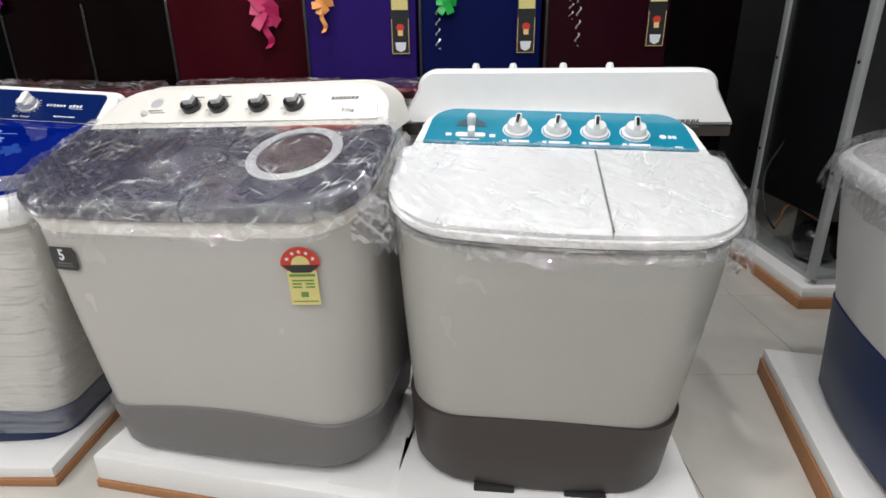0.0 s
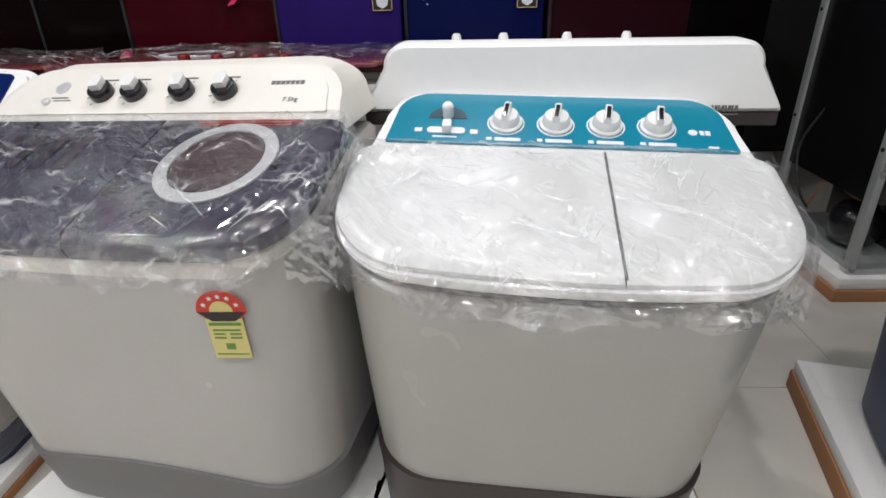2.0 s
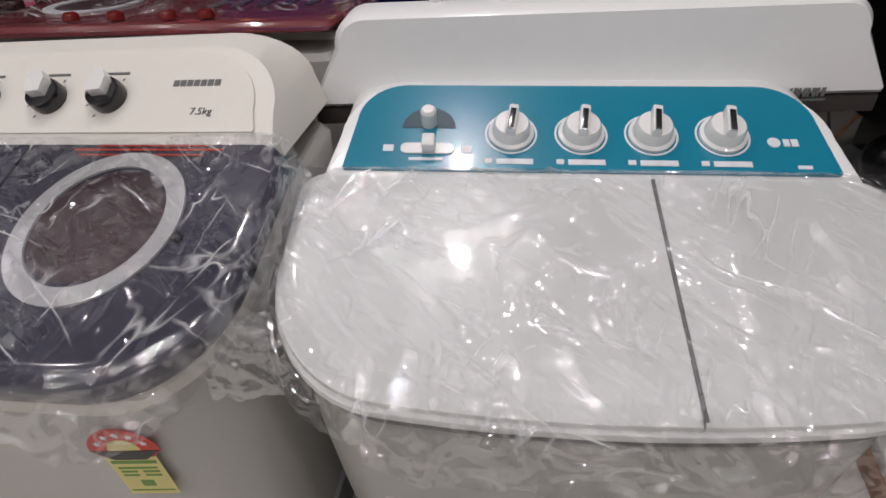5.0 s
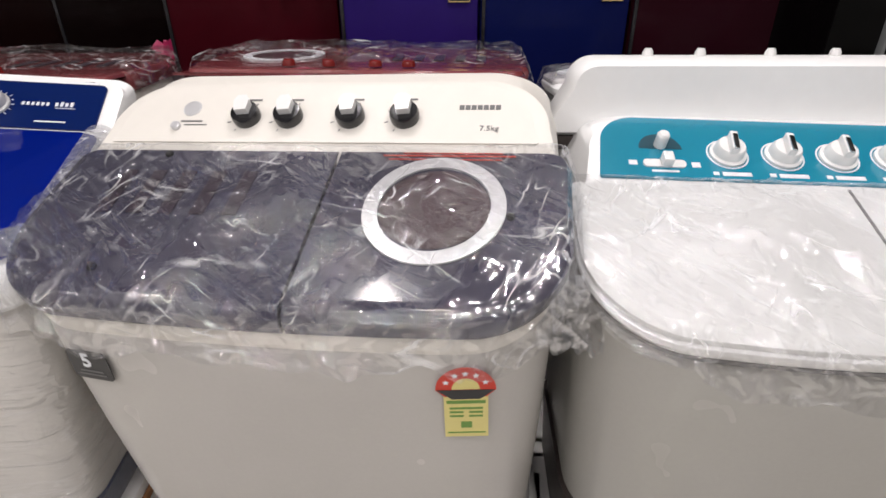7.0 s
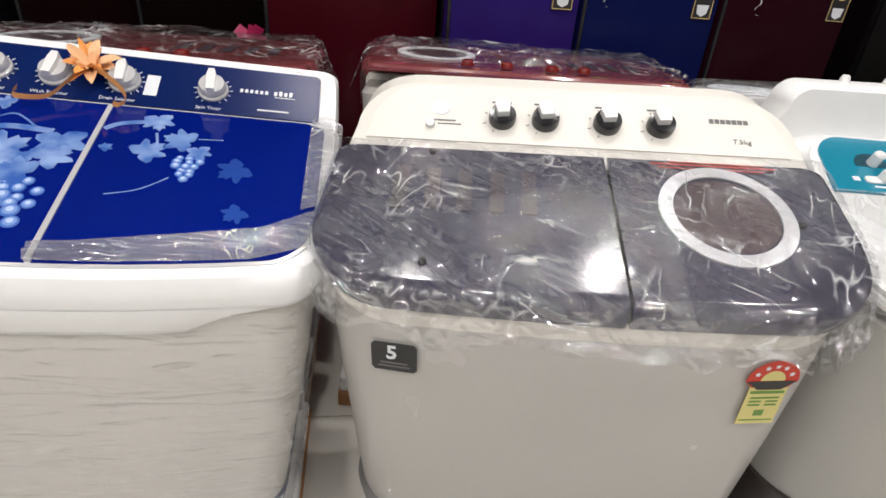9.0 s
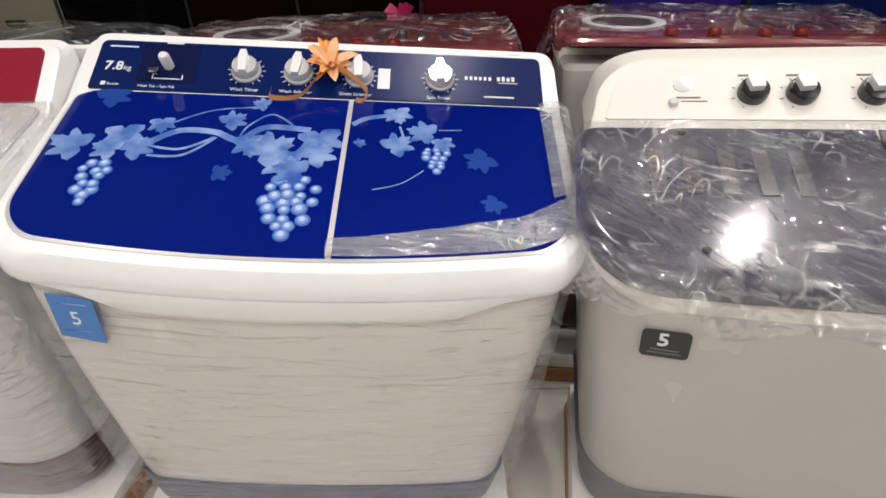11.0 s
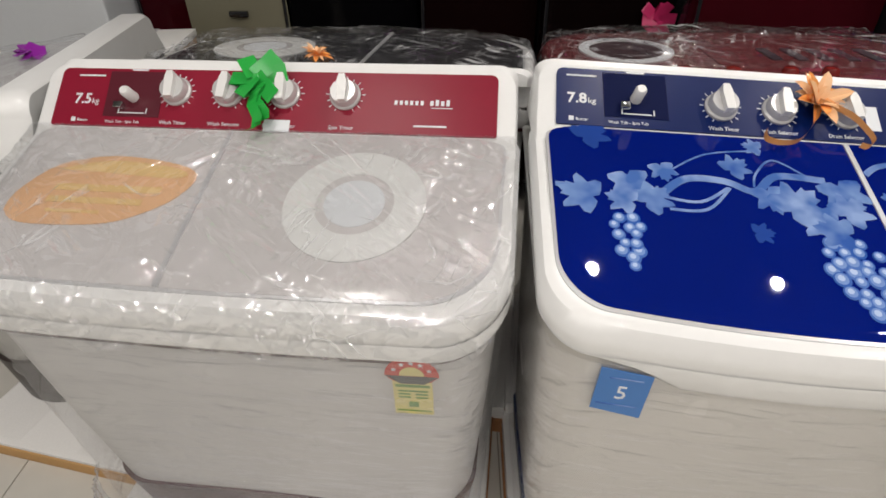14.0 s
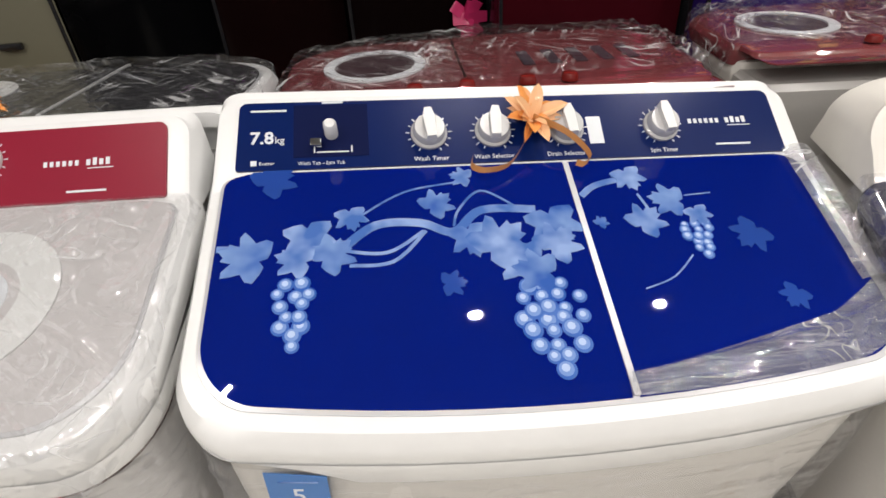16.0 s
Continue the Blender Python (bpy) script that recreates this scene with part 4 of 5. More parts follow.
def voltage_panel(w, root, face, dark, material_frame, capacity, xs, left, mark_x, tag_x):
    """The control panel of the white-framed machines."""
    build_console(w, root, material_frame, w.hw - 0.004, 0.035, face, w.hw - 0.036, 0.012, 0.004, 0.014, flare=0.004)
    pm = w.panel_matrix()
    H = w.panel_len
    bm = bmesh.new()
    plate(bm, [(left + 0.060, 0.022), (left + 0.165, 0.022), (left + 0.165, H - 0.02), (left + 0.060, H - 0.02)], 0.0030, 0.0042, pm)
    part("inlet_recess", bm, dark, root, "dark square inlet recess")
    bm = bmesh.new()
    disc_stack(bm, [(0.0095, 0.004), (0.0095, 0.030), (0.007, 0.034)], 20, pm @ Matrix.Translation((left + 0.113, 0.058, 0)))
    part("inlet_spout", bm, "knob_white", root, "white inlet spout")
    bm = bmesh.new()
    box(bm, -0.008, 0.008, -0.006, 0.006, 0.004, 0.016, 0.002, pm @ Matrix.Translation((left + 0.092, 0.040, 0)))
    part("selector_slider", bm, "chrome", root)
    bars(root, pm @ Matrix.Translation((0, 0, 0.0044)), [(left + 0.092, 0.028, 0.045, 0.002), (left + 0.088, 0.028, 0.002, 0.010), (left + 0.140, 0.028, 0.002, 0.010)], "print_white")
    lettering(capacity, 0.027, "print_white", root, pm @ Matrix.Translation((left, 0.046, 0.0037)), bold=0.0006)
    lettering("kg", 0.015, "print_white", root, pm @ Matrix.Translation((left + 0.034, 0.046, 0.0037)))
    lettering("Buzzer", 0.0075, "print_white", root, pm @ Matrix.Translation((left + 0.013, 0.012, 0.0037)))
    bars(root, pm @ Matrix.Translation((0, 0, 0.0037)), [(left + 0.002, 0.011, 0.008, 0.008), (left, H - 0.030, 0.05, 0.003), (left + 0.10, H - 0.018, 0.03, 0.003)], "print_white")
    lettering("Wash Tub - Spin Tub", 0.0075, "print_white", root, pm @ Matrix.Translation((left + 0.066, 0.010, 0.0037)))
    names = ("Wash Timer", "Wash Selector", "Drain Selector", "Spin Timer")
    for x, nm in zip(xs, names):
        kv = 0.054 if face == "blue_panel" else 0.071
        km = pm @ Matrix.Translation((x, kv, 0.0036))
        build_knob(root, km, 0.0225, "chrome", 4 if nm != "Wash Selector" else -4)
        dial_marks(root, pm @ Matrix.Translation((x, kv, 0)), 0.028, "print_white", -150, 150, 15)
        lettering(nm, 0.0098, "print_white", root, pm @ Matrix.Translation((x - 0.0048 * len(nm) / 2, 0.010, 0.0037)))
    bm = bmesh.new()
    plate(bm, [(0, 0), (0.022, 0), (0.022, 0.046), (0, 0.046)], 0.0036, 0.0042, pm @ Matrix.Translation((tag_x, 0.028, 0)) if face == "blue_panel" else pm @ Matrix.Translation((tag_x, 0.002, 0)) @ Matrix.Rotation(radians(90), 4, "Z"))
    part("paper_tag", bm, "print_white", root, "small white paper tag")
    # maker's name as plain bars
    x0 = mark_x
    bars(root, pm @ Matrix.Translation((x0, 0.056, 0.0037)), [(0.0088 * i, 0.001, 0.0050, 0.0075) for i in range(6)] + [(0.060 + 0.0090 * i, 0.0005, 0.0055, 0.0085 + 0.002 * (i % 2)) for i in range(4)] + [(0.062, -0.0045, 0.036, 0.0013)], "print_white", "maker_mark")
    bars(root, pm @ Matrix.Translation((x0 + 0.035, 0.018, 0.0037)), [(0, 0, 0.055, 0.003)], "print_white")


def framed_lids(w, root, lid_material, split, rim="white"):
    lid_slab(w, root, rim, None, None, w.yp + 0.03, 0.055, -0.004, "top_rim", -0.004, "thick white rim round the lids")
    a = lid_slab(w, root, lid_material, None, split - 0.004, w.yp - 0.002, 0.012, 0.022, "wash_lid", 0.003)
    b = lid_slab(w, root, lid_material, split + 0.004, None, w.yp - 0.002, 0.012, 0.022, "spin_lid", 0.003)
    bm = bmesh.new()
    plate(bm, [(split - 0.004 - w.cx, -w.bow + 0.022), (split + 0.004 - w.cx, -w.bow + 0.022), (split + 0.004 - w.cx, w.lid_len - 0.004), (split - 0.004 - w.cx, w.lid_len - 0.004)], -0.004, 0.0046, w.lid_matrix())
    part("divider", bm, "silver", root, "silver strip between the lids")
    lid_slab(w, root, "silver", None, None, w.yp - 0.001, 0.010, 0.0175, "lid_trim", 0.001, "thin bright line round the lids")
    return a, b


def glass_machine(m):
    w = GLASSTOP
    root = thing("washing_machine", m, "white twin-tub washing machine, blue glass lids with pale grapevine print", "washing machine", "washing machines on display")
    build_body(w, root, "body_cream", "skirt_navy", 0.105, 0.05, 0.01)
    a, b = framed_lids(w, root, "blue", 0.054)
    bm = bmesh.new()
    loft(bm, [[(x, y, z + lift * min(1.0, max(0.0, (abs(x - w.cx) - 0.27) / 0.06))) for x, y, z in w.ring(i, 0, True, drop=d)] for i, d, lift in ((0.022, 0.112, 0.042), (0.010, 0.106, 0.042), (0.000, 0.088, 0.030), (-0.003, 0.052, 0.0))], False, False)
    part("apron", bm, "white", root, "moulded white apron below the rim, stepped near the corners")
    voltage_panel(w, root, "blue_panel", "blue_dark", "white", "7.8", (-0.136, -0.042, 0.068, 0.216), -0.388, 0.262, 0.102)
    # grapevine print: lid frame is measured from the lid's front at the machine's middle
    lm = w.lid_matrix() @ Matrix.Translation((-w.cx, -0.005, 0.0032))
    leaves = [(-0.361, 0.328, 0.036), (-0.378, 0.202, 0.040), (-0.308, 0.234, 0.038), (-0.282, 0.200, 0.034), (-0.319, 0.196, 0.030), (-0.255, 0.262, 0.025), (-0.143, 0.274, 0.028), (-0.098, 0.322, 0.020),
              (-0.101, 0.221, 0.034), (-0.068, 0.203, 0.048), (-0.037, 0.178, 0.040), (0.012, 0.237, 0.044), (0.008, 0.199, 0.036), (-0.02, 0.159, 0.036), (0.138, 0.312, 0.028), (0.138, 0.228, 0.032), (0.188, 0.263, 0.032), (0.217, 0.239, 0.022), (0.077, 0.230, 0.012)]
    for k, (x, y, r) in enumerate(leaves):
        bm = bmesh.new()
        plate(bm, leaf_outline(x, y, r * 0.96, 0.7 + 2.1 * k), 0.0, 0.0003 + 0.00003 * k, lm)
        part("leaf_print", bm, ("print_pale", "print_mid", "print_pale", "print_mid", "print_pale")[k % 5] if k else "print_faint", a if x < 0.054 else b)
    for x, y, r in ((0.283, 0.202, 0.034), (0.298, 0.104, 0.024), (-0.135, 0.150, 0.022)):
        bm = bmesh.new()
        plate(bm, leaf_outline(x, y, r * 0.9, 1.3 + 9 * x), 0.0, 0.0003, lm)
        part("leaf_print", bm, "print_faint", a if x < 0.054 else b)
    vines = [([(-0.420, 0.219), (-0.376, 0.216)], 0.010), ([(-0.265, 0.211), (-0.222, 0.245), (-0.164, 0.245), (-0.122, 0.228), (-0.081, 0.262), (-0.007, 0.259)], 0.013), ([(-0.264, 0.207), (-0.209, 0.201), (-0.161, 0.232)], 0.005),
             ([(-0.257, 0.184), (-0.202, 0.187), (-0.158, 0.232)], 0.005), ([(-0.244, 0.26), (-0.183, 0.299), (-0.113, 0.313)], 0.003), ([(-0.121, 0.237), (-0.111, 0.265), (-0.077, 0.296), (-0.035, 0.267)], 0.0035),
             ([(0.062, 0.278), (0.086, 0.296), (0.129, 0.307)], 0.010), ([(0.143, 0.278), (0.152, 0.246)], 0.004), ([(0.21, 0.271), (0.25, 0.274)], 0.002), ([(0.107, 0.125), (0.15, 0.14), (0.186, 0.171)], 0.002)]
    for pts, wd in vines:
        bm = bmesh.new()
        ribbon_strip(bm, smooth_line(pts, 6), wd, 0.0, lm, 0.00025)
        part("vine_print", bm, "print_pale", a if pts[0][0] < 0.054 else b)
    rnd = random.Random(5)
    for cx, top, rows, r in ((-0.325, 0.160, (2, 3, 2, 2, 2, 1, 1), 0.0095), (-0.020, 0.140, (3, 4, 3, 4, 3, 3, 2, 1), 0.0112), (0.205, 0.222, (3, 3, 3, 2, 2, 1), 0.0074)):
        bm, shine, glint = bmesh.new(), bmesh.new(), bmesh.new()
        n = 0
        for j, count in enumerate(rows):
            for i in range(count):
                rr = r * rnd.uniform(0.82, 1.15)
                jx = cx + (i - (count - 1) / 2) * r * 2.0 + rnd.uniform(-0.35, 0.35) * r + 0.25 * r * (j % 2)
                jy = top - j * r * 1.42 + rnd.uniform(-0.3, 0.3) * r
                for target, q, base, lift in ((bm, 1.0, 0.0, 0.0003), (shine, 0.74, 0.0003, 0.00045), (glint, 0.40, 0.0004, 0.0006)):
                    plate(target, [(jx - 0.12 * rr * (1 - q) + q * rr * math.cos(2 * math.pi * k / 18), jy + 0.3 * rr * (1 - q) + q * rr * math.sin(2 * math.pi * k / 18)) for k in range(18)], base, lift + 0.00008 * (n % 9), lm)
                n += 1
        lid = a if cx < 0.054 else b
        tagged(part("grape_print", bm, "grape", lid, "cluster of pale printed grapes"), kind="stuff")
        tagged(part("grape_shine", shine, "grape_light", lid), kind="stuff")
        tagged(part("grape_glint", glint, "grape_glint", lid), kind="stuff")
    # five-year sticker
    fm = front_matrix(w, -0.326, 0.562, -0.010)
    bm = bmesh.new()
    plate(bm, [(-0.034, -0.040), (0.036, -0.048), (0.036, 0.036), (-0.034, 0.042)], 0.0, 0.001, fm)
    part("warranty_sticker", bm, "label_blue", root, "blue sticker with a pale figure five")
    lettering("5", 0.036, "print_white", root, fm @ Matrix.Translation((-0.008, -0.014, 0.0012)))
    bars(root, fm @ Matrix.Translation((0, 0, 0.0011)), [(-0.02, 0.024, 0.045, 0.002), (-0.028, -0.028, 0.055, 0.002)], "print_pale")
    return root


def red_machine(m, face="red", dark="red_dark", lids="lid_grey", plain=False, label="white twin-tub washing machine with a crimson control panel, wrapped in film"):
    w = DARKTOP if plain else REDTOP
    root = thing("washing_machine", m, label, "washing machine", "washing machines on display")
    build_body(w, root, "plastic_body_cool", "skirt_maroon" if face == "red" else "skirt_dark", 0.125, 0.06, 0.012)
    framed_lids(w, root, lids, -0.06)
    bm = bmesh.new()
    loft(bm, [w.ring(i, 0, True, drop=d) for i, d in ((0.008, 0.092), (0.000, 0.084), (-0.004, 0.07), (-0.003, 0.052))], False, False)
    part("apron", bm, "white", root, "rounded white apron below the rim")
    # dark strip modelled in place of the shade below the apron
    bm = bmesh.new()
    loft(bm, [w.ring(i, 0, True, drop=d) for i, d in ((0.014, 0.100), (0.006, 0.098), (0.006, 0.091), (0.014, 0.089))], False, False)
    part("shadow_strip", bm, "skirt_maroon" if face == "red" else "skirt_dark", root, "thin dark strip standing in for the shade under the apron")
    lm = w.lid_matrix()
    rm = lm @ Matrix.Translation((0.186 - w.cx, 0.178, 0.0034))
    for r0, r1, mt in ((0.060, 0.108, "lid_white"), (0.0, 0.060, "lid_grey"), (0.0, 0.046, "print_white")):
        bm = bmesh.new()
        if r0:
            ring_flat(bm, r0, r1, 0.0, 56, rm, 0.0016)
        else:
            disc_stack(bm, [(r1, 0.0), (r1, 0.0012 if r1 > 0.05 else 0.0020)], 48, rm)
        part("lid_ring", bm, mt, root, "pale round spin lid print")
    if plain:
        build_console(w, root, "white", w.hw - 0.004, 0.035)
        return root
    voltage_panel(w, root, face, dark, "white", "7.5", (-0.166, -0.070, 0.031, 0.137), -0.358, 0.222, 0.046)
    sm = lm @ Matrix.Translation((0, -0.112, 0))
    bm = bmesh.new()
    o = [(-0.36, 0.245), (-0.36, 0.285), (-0.32, 0.345), (-0.235, 0.370), (-0.13, 0.360), (-0.075, 0.335), (-0.09, 0.285), (-0.14, 0.245), (-0.20, 0.225), (-0.32, 0.222)]
    plate(bm, smooth_line(o + [o[0]], 4)[:-1], 0.0034, 0.0042, sm)
    st = part("offer_sticker", bm, "label_orange", root, "pale orange and yellow offer sticker")
    bm = bmesh.new()
    o = [(-0.315, 0.335), (-0.235, 0.358), (-0.13, 0.350), (-0.09, 0.335), (-0.12, 0.325), (-0.24, 0.332)]
    plate(bm, smooth_line(o + [o[0]], 4)[:-1], 0.0044, 0.0050, sm)
    part("sticker_head", bm, "label_lemon", st)
    bars(st, sm @ Matrix.Translation((0, 0, 0.0044)), [(-0.30, 0.265, 0.16, 0.012), (-0.30, 0.290, 0.18, 0.014), (-0.29, 0.245, 0.09, 0.006)], "label_lemon")
    star_label(root, front_matrix(w, 0.292, 0.546, -0.006), 1.0)
    return root


# ---- room ----
def structure(name, bm, material, label="", category="", smooth=False):
    return tagged(mesh_ob(name, bm, material, None, smooth), label, category or name.split("_")[0], kind="structure")


X0, X1, Y0, Y1 = -5.2, 3.6, -3.2, 4.0
bm = bmesh.new()
box(bm, X0, X1, Y0, Y1, -0.2, -0.004)
floor = structure("floor", bm, "grout", "polished cream tiled shop floor", "floor")
bm = bmesh.new()
box(bm, X0, X1, Y0, Y1, CEIL, CEIL + 0.12)
structure("ceiling", bm, "ceiling", "white board ceiling with round downlights", "ceiling")
for nm, a in (("wall_north", (X0, X1, Y1, Y1 + 0.15)), ("wall_south", (X0, X1, Y0 - 0.15, Y0)), ("wall_west", (X0 - 0.15, X0, Y0 - 0.15, Y1 + 0.15)), ("wall_east", (X1, X1 + 0.15, Y0 - 0.15, Y1 + 0.15))):
    bm = bmesh.new()
    box(bm, a[0], a[1], a[2], a[3], 0.0, CEIL)
    structure(nm, bm, "wall_dark" if nm in ("wall_north",) else "wall", "plain painted shop wall", "wall")

# ceiling downlights
for x, y in LAMP_SPOTS:
    root = thing("ceiling_light", pose(x, y, CEIL), "round white recessed ceiling downlight, lit", "ceiling light", "ceiling downlights")
    bm = bmesh.new()
    ring_flat(bm, 0.037, 0.055, -0.012, 40, None, 0.011)
    part("rim", bm, "lamp_rim", root)
    bm = bmesh.new()
    disc_stack(bm, [(0.036, -0.004), (0.036, -0.007)], 32)
    part("diffuser", bm, "lampglow", root, "glowing diffuser")
    ld = bpy.data.lights.new("downlight", "AREA")
    ld.shape, ld.size, ld.energy, ld.color = "DISK", 0.07, LAMP_POWER * (1.35 if y > 0 else 0.95 if y > -1 else 0.82), (0.985, 0.985, 0.985)
    lo = new("downlight", ld)
    lo.parent = root
    lo.matrix_basis = pose(0, 0, -0.016)

# ---- machines ----
M_LG = pose(0.247, 0.964, 0.101, 0, 1.5, -5.1)
M_GREY = pose(-0.495, 1.040, 0.120, 0, -2.1, -11.25)
M_BLUE = pose(-1.376, 1.102, 0.073, -1.2, 3.8, -0.3)
M_RED = pose(-2.240, 1.134, 0.104, 0, -0.7, -5.7)
M_BACK_WHITE = machine_pose(0.275, 1.82, 176)
M_BACK_MAROON_A = machine_pose(-0.44, 2.06, 173)
M_BACK_MAROON_B = machine_pose(-1.33, 2.03, 178)
M_BACK_DARK = machine_pose(-2.11, 2.06, 175)
M_LEFT = pose(-3.16, 1.84, 0.040, 0, 0, -83)
teal_machine(M_LG)
grey_lid_machine(M_GREY)
glass_machine(M_BLUE)
red_machine(M_RED)
teal_machine(M_BACK_WHITE, True)
first = grey_lid_machine(M_BACK_MAROON_A, True)
copy_thing(first, M_BACK_MAROON_B)
dark = red_machine(M_BACK_DARK, "red", "red_dark", "lid_black", True, "white-framed twin-tub washing machine with dark lids, turned to the fridges")
teal_machine(M_LEFT, True, False)["label"] = "white twin-tub washing machine, back turned, with a purple bow"


# ---- fridges ----
FRIDGES = [(-2.29, 2.80, "fridge_black", 0.50), (-1.82, 2.74, "fridge_wine", 0.42), (-1.385, 2.66, "fridge_black2", 0.44), (-0.868, 2.50, "fridge_maroon", 0.58), (-0.340, 2.40, "fridge_violet", 0.452), (0.137, 2.40, "fridge_navy", 0.494), (0.640, 2.40, "fridge_wine2", 0.498), (1.11, 2.72, "fridge_black3", 0.43)]
for nm, c in (("fridge_black", (0.002, 0.002, 0.0025)), ("fridge_wine", (0.006, 0.002, 0.002)), ("fridge_black2", (0.004, 0.002, 0.002)), ("fridge_maroon", (0.04, 0.003, 0.006)), ("fridge_violet", (0.022, 0.010, 0.11)), ("fridge_navy", (0.004, 0.007, 0.055)), ("fridge_wine2", (0.018, 0.003, 0.006)), ("fridge_black3", (0.003, 0.002, 0.0025))):
    M[nm] = mat(nm + "_gloss", c, 0.12, spec=0.07, coat=0.0, bump=0.0, stain=0.25, grain=0.02)


def fridge(x, y, yaw, wd, skin, label):
    root = thing("refrigerator", pose(x, y, 0.0, 0, 0, yaw), label, "refrigerator", "refrigerators along the wall")
    bm = bmesh.new()
    box(bm, -wd / 2, wd / 2, 0.07, 0.62, 0.06, 1.55, 0.012)
    part("cabinet", bm, "knob_black", root, "dark cabinet")
    bm = bmesh.new()
    rings = []
    for i, (ins, yy) in enumerate(((0.0, 0.065), (0.0, 0.02), (0.006, 0.006), (0.02, 0.0))):
        x0, x1, z0, z1 = -wd / 2 + ins, wd / 2 - ins, 0.10 + ins, 1.50 - ins
        rings.append([(x0, yy, z0), (x1, yy, z0), (x1, yy, z1), (x0, yy, z1)])
    loft(bm, rings)
    door = part("door", bm, skin, root)
    bm = bmesh.new()
    box(bm, -wd / 2 + 0.004, -wd / 2 + 0.016, -0.006, 0.004, 0.5, 1.2, 0.003)
    part("handle_strip", bm, "knob_black", door)
    bm = bmesh.new()
    box(bm, -wd / 2 + 0.02, wd / 2 - 0.02, 0.04, 0.60, 0.0, 0.07, 0.006)
    part("plinth", bm, "rubber", root)
    return root, door


for (x, y, skin, wd), colour in zip(FRIDGES, ("black", "dark wine", "near-black", "maroon", "violet-blue", "navy blue", "dark wine red", "black")):
    root, door = fridge(x, y, 0, wd, skin, f"tall glossy {colour} single-door refrigerator against the wall")
    if skin in ("fridge_violet", "fridge_navy", "fridge_wine2"):
        dz = {"fridge_violet": 0.985, "fridge_navy": 0.985, "fridge_wine2": 1.005}[skin]
        lx = {"fridge_violet": 0.160, "fridge_navy": 0.183, "fridge_wine2": 0.194}[skin]
        bm = bmesh.new()
        box(bm, lx - 0.036, lx + 0.036, -0.004, 0.001, dz, dz + 0.36)
        tag = part("door_label", bm, "label_black", door, "tall feature label on the door")
        fm = Matrix.Translation((lx, -0.0045, dz)) @ Matrix.Rotation(radians(90), 4, "X")
        bm = bmesh.new()
        plate(bm, [(-0.032, 0.165), (0.032, 0.165), (0.032, 0.30), (-0.032, 0.30)], 0, 0.001, fm)
        part("label_head", bm, "label_yellow", tag)
        bm = bmesh.new()
        plate(bm, [(-0.022, 0.045), (-0.018, 0.018), (0, 0.008), (0.018, 0.018), (0.022, 0.045)], 0, 0.001, fm)
        part("shield_print", bm, "print_white", tag)
        bm = bmesh.new()
        plate(bm, [(0.016 * math.cos(a / 3), 0.10 + 0.014 * math.sin(a / 3)) for a in range(19)], 0, 0.001, fm)
        part("label_spot", bm, "label_red", tag)
        bars(tag, fm @ Matrix.Translation((0, 0, 0.0006)), [(-0.034, 0.002, 0.002, 0.13), (0.032, 0.002, 0.002, 0.13), (-0.034, 0.002, 0.068, 0.002), (-0.01, 0.07, 0.02, 0.02)], "label_lemon")


# ---- pallets ----
def pallet(m, hw, y0, y1, foam_h, material="card", high=0.095):
    root = thing("packing_base", m, "white foam packing base on a brown cardboard tray", "packing base", "packing bases under the machines")
    root.matrix_basis = m
    bm = bmesh.new()
    ch = high + 0.013 - foam_h
    box(bm, -hw, hw, y0, y1, 0.0, ch, 0.004)
    part("cardboard_tray", bm, material, root, "brown cardboard tray")
    bm = bmesh.new()
    box(bm, -hw + 0.004, hw - 0.004, y0 + 0.004, y1 - 0.004, ch, high, 0.008)
    for sx in (-1, 1):
        for yy in (y0 + 0.10, y1 - 0.14):
            box(bm, sx * (hw - 0.09) - 0.07, sx * (hw - 0.09) + 0.07, yy - 0.07, yy + 0.07, high - 0.001, high + 0.0005, 0.0)
    part("foam_block", bm, "foam", root, "white expanded foam block")
    return root


def floor_pose(x, y, yaw):
    return pose(x, y, 0, 0, 0, yaw)


pallet(floor_pose(0.214, 0.954, -4.8), 0.345, -0.045, 0.44, 0.075)
pallet(floor_pose(-0.495, 1.033, -11.4), 0.385, -0.01, 0.42, 0.085)
pallet(floor_pose(-1.376, 1.102, -0.3), 0.40, 0.0, 0.50, 0.045, high=0.055)
pallet(floor_pose(-2.239, 1.138, -5.8), 0.40, 0.0, 0.50, 0.05)
for x, y, yaw in ((0.275, 1.82, 176), (-0.46, 2.04, 173), (-1.36, 2.03, 178), (-2.11, 2.06, 175)):
    pallet(floor_pose(x, y, yaw), 0.39, 0.0, 0.46, 0.06)
pallet(floor_pose(-3.036, 1.90, -101.6), 0.42, -0.05, 0.50, 0.022, "card_pale", high=0.046)

# ---- films ----
def lid_film(label, m, w, material, seed, amp, hang=0.08, over=0.02, streak=(0.8, 0.6), res=(150, 100)):
    return film_sheet("plastic_film", label, m, lid_film_fn(w, 0, w.yp + 0.005, over, hang, 0.006, 0.5, seed), res[0], res[1], material, seed, amp, streak)


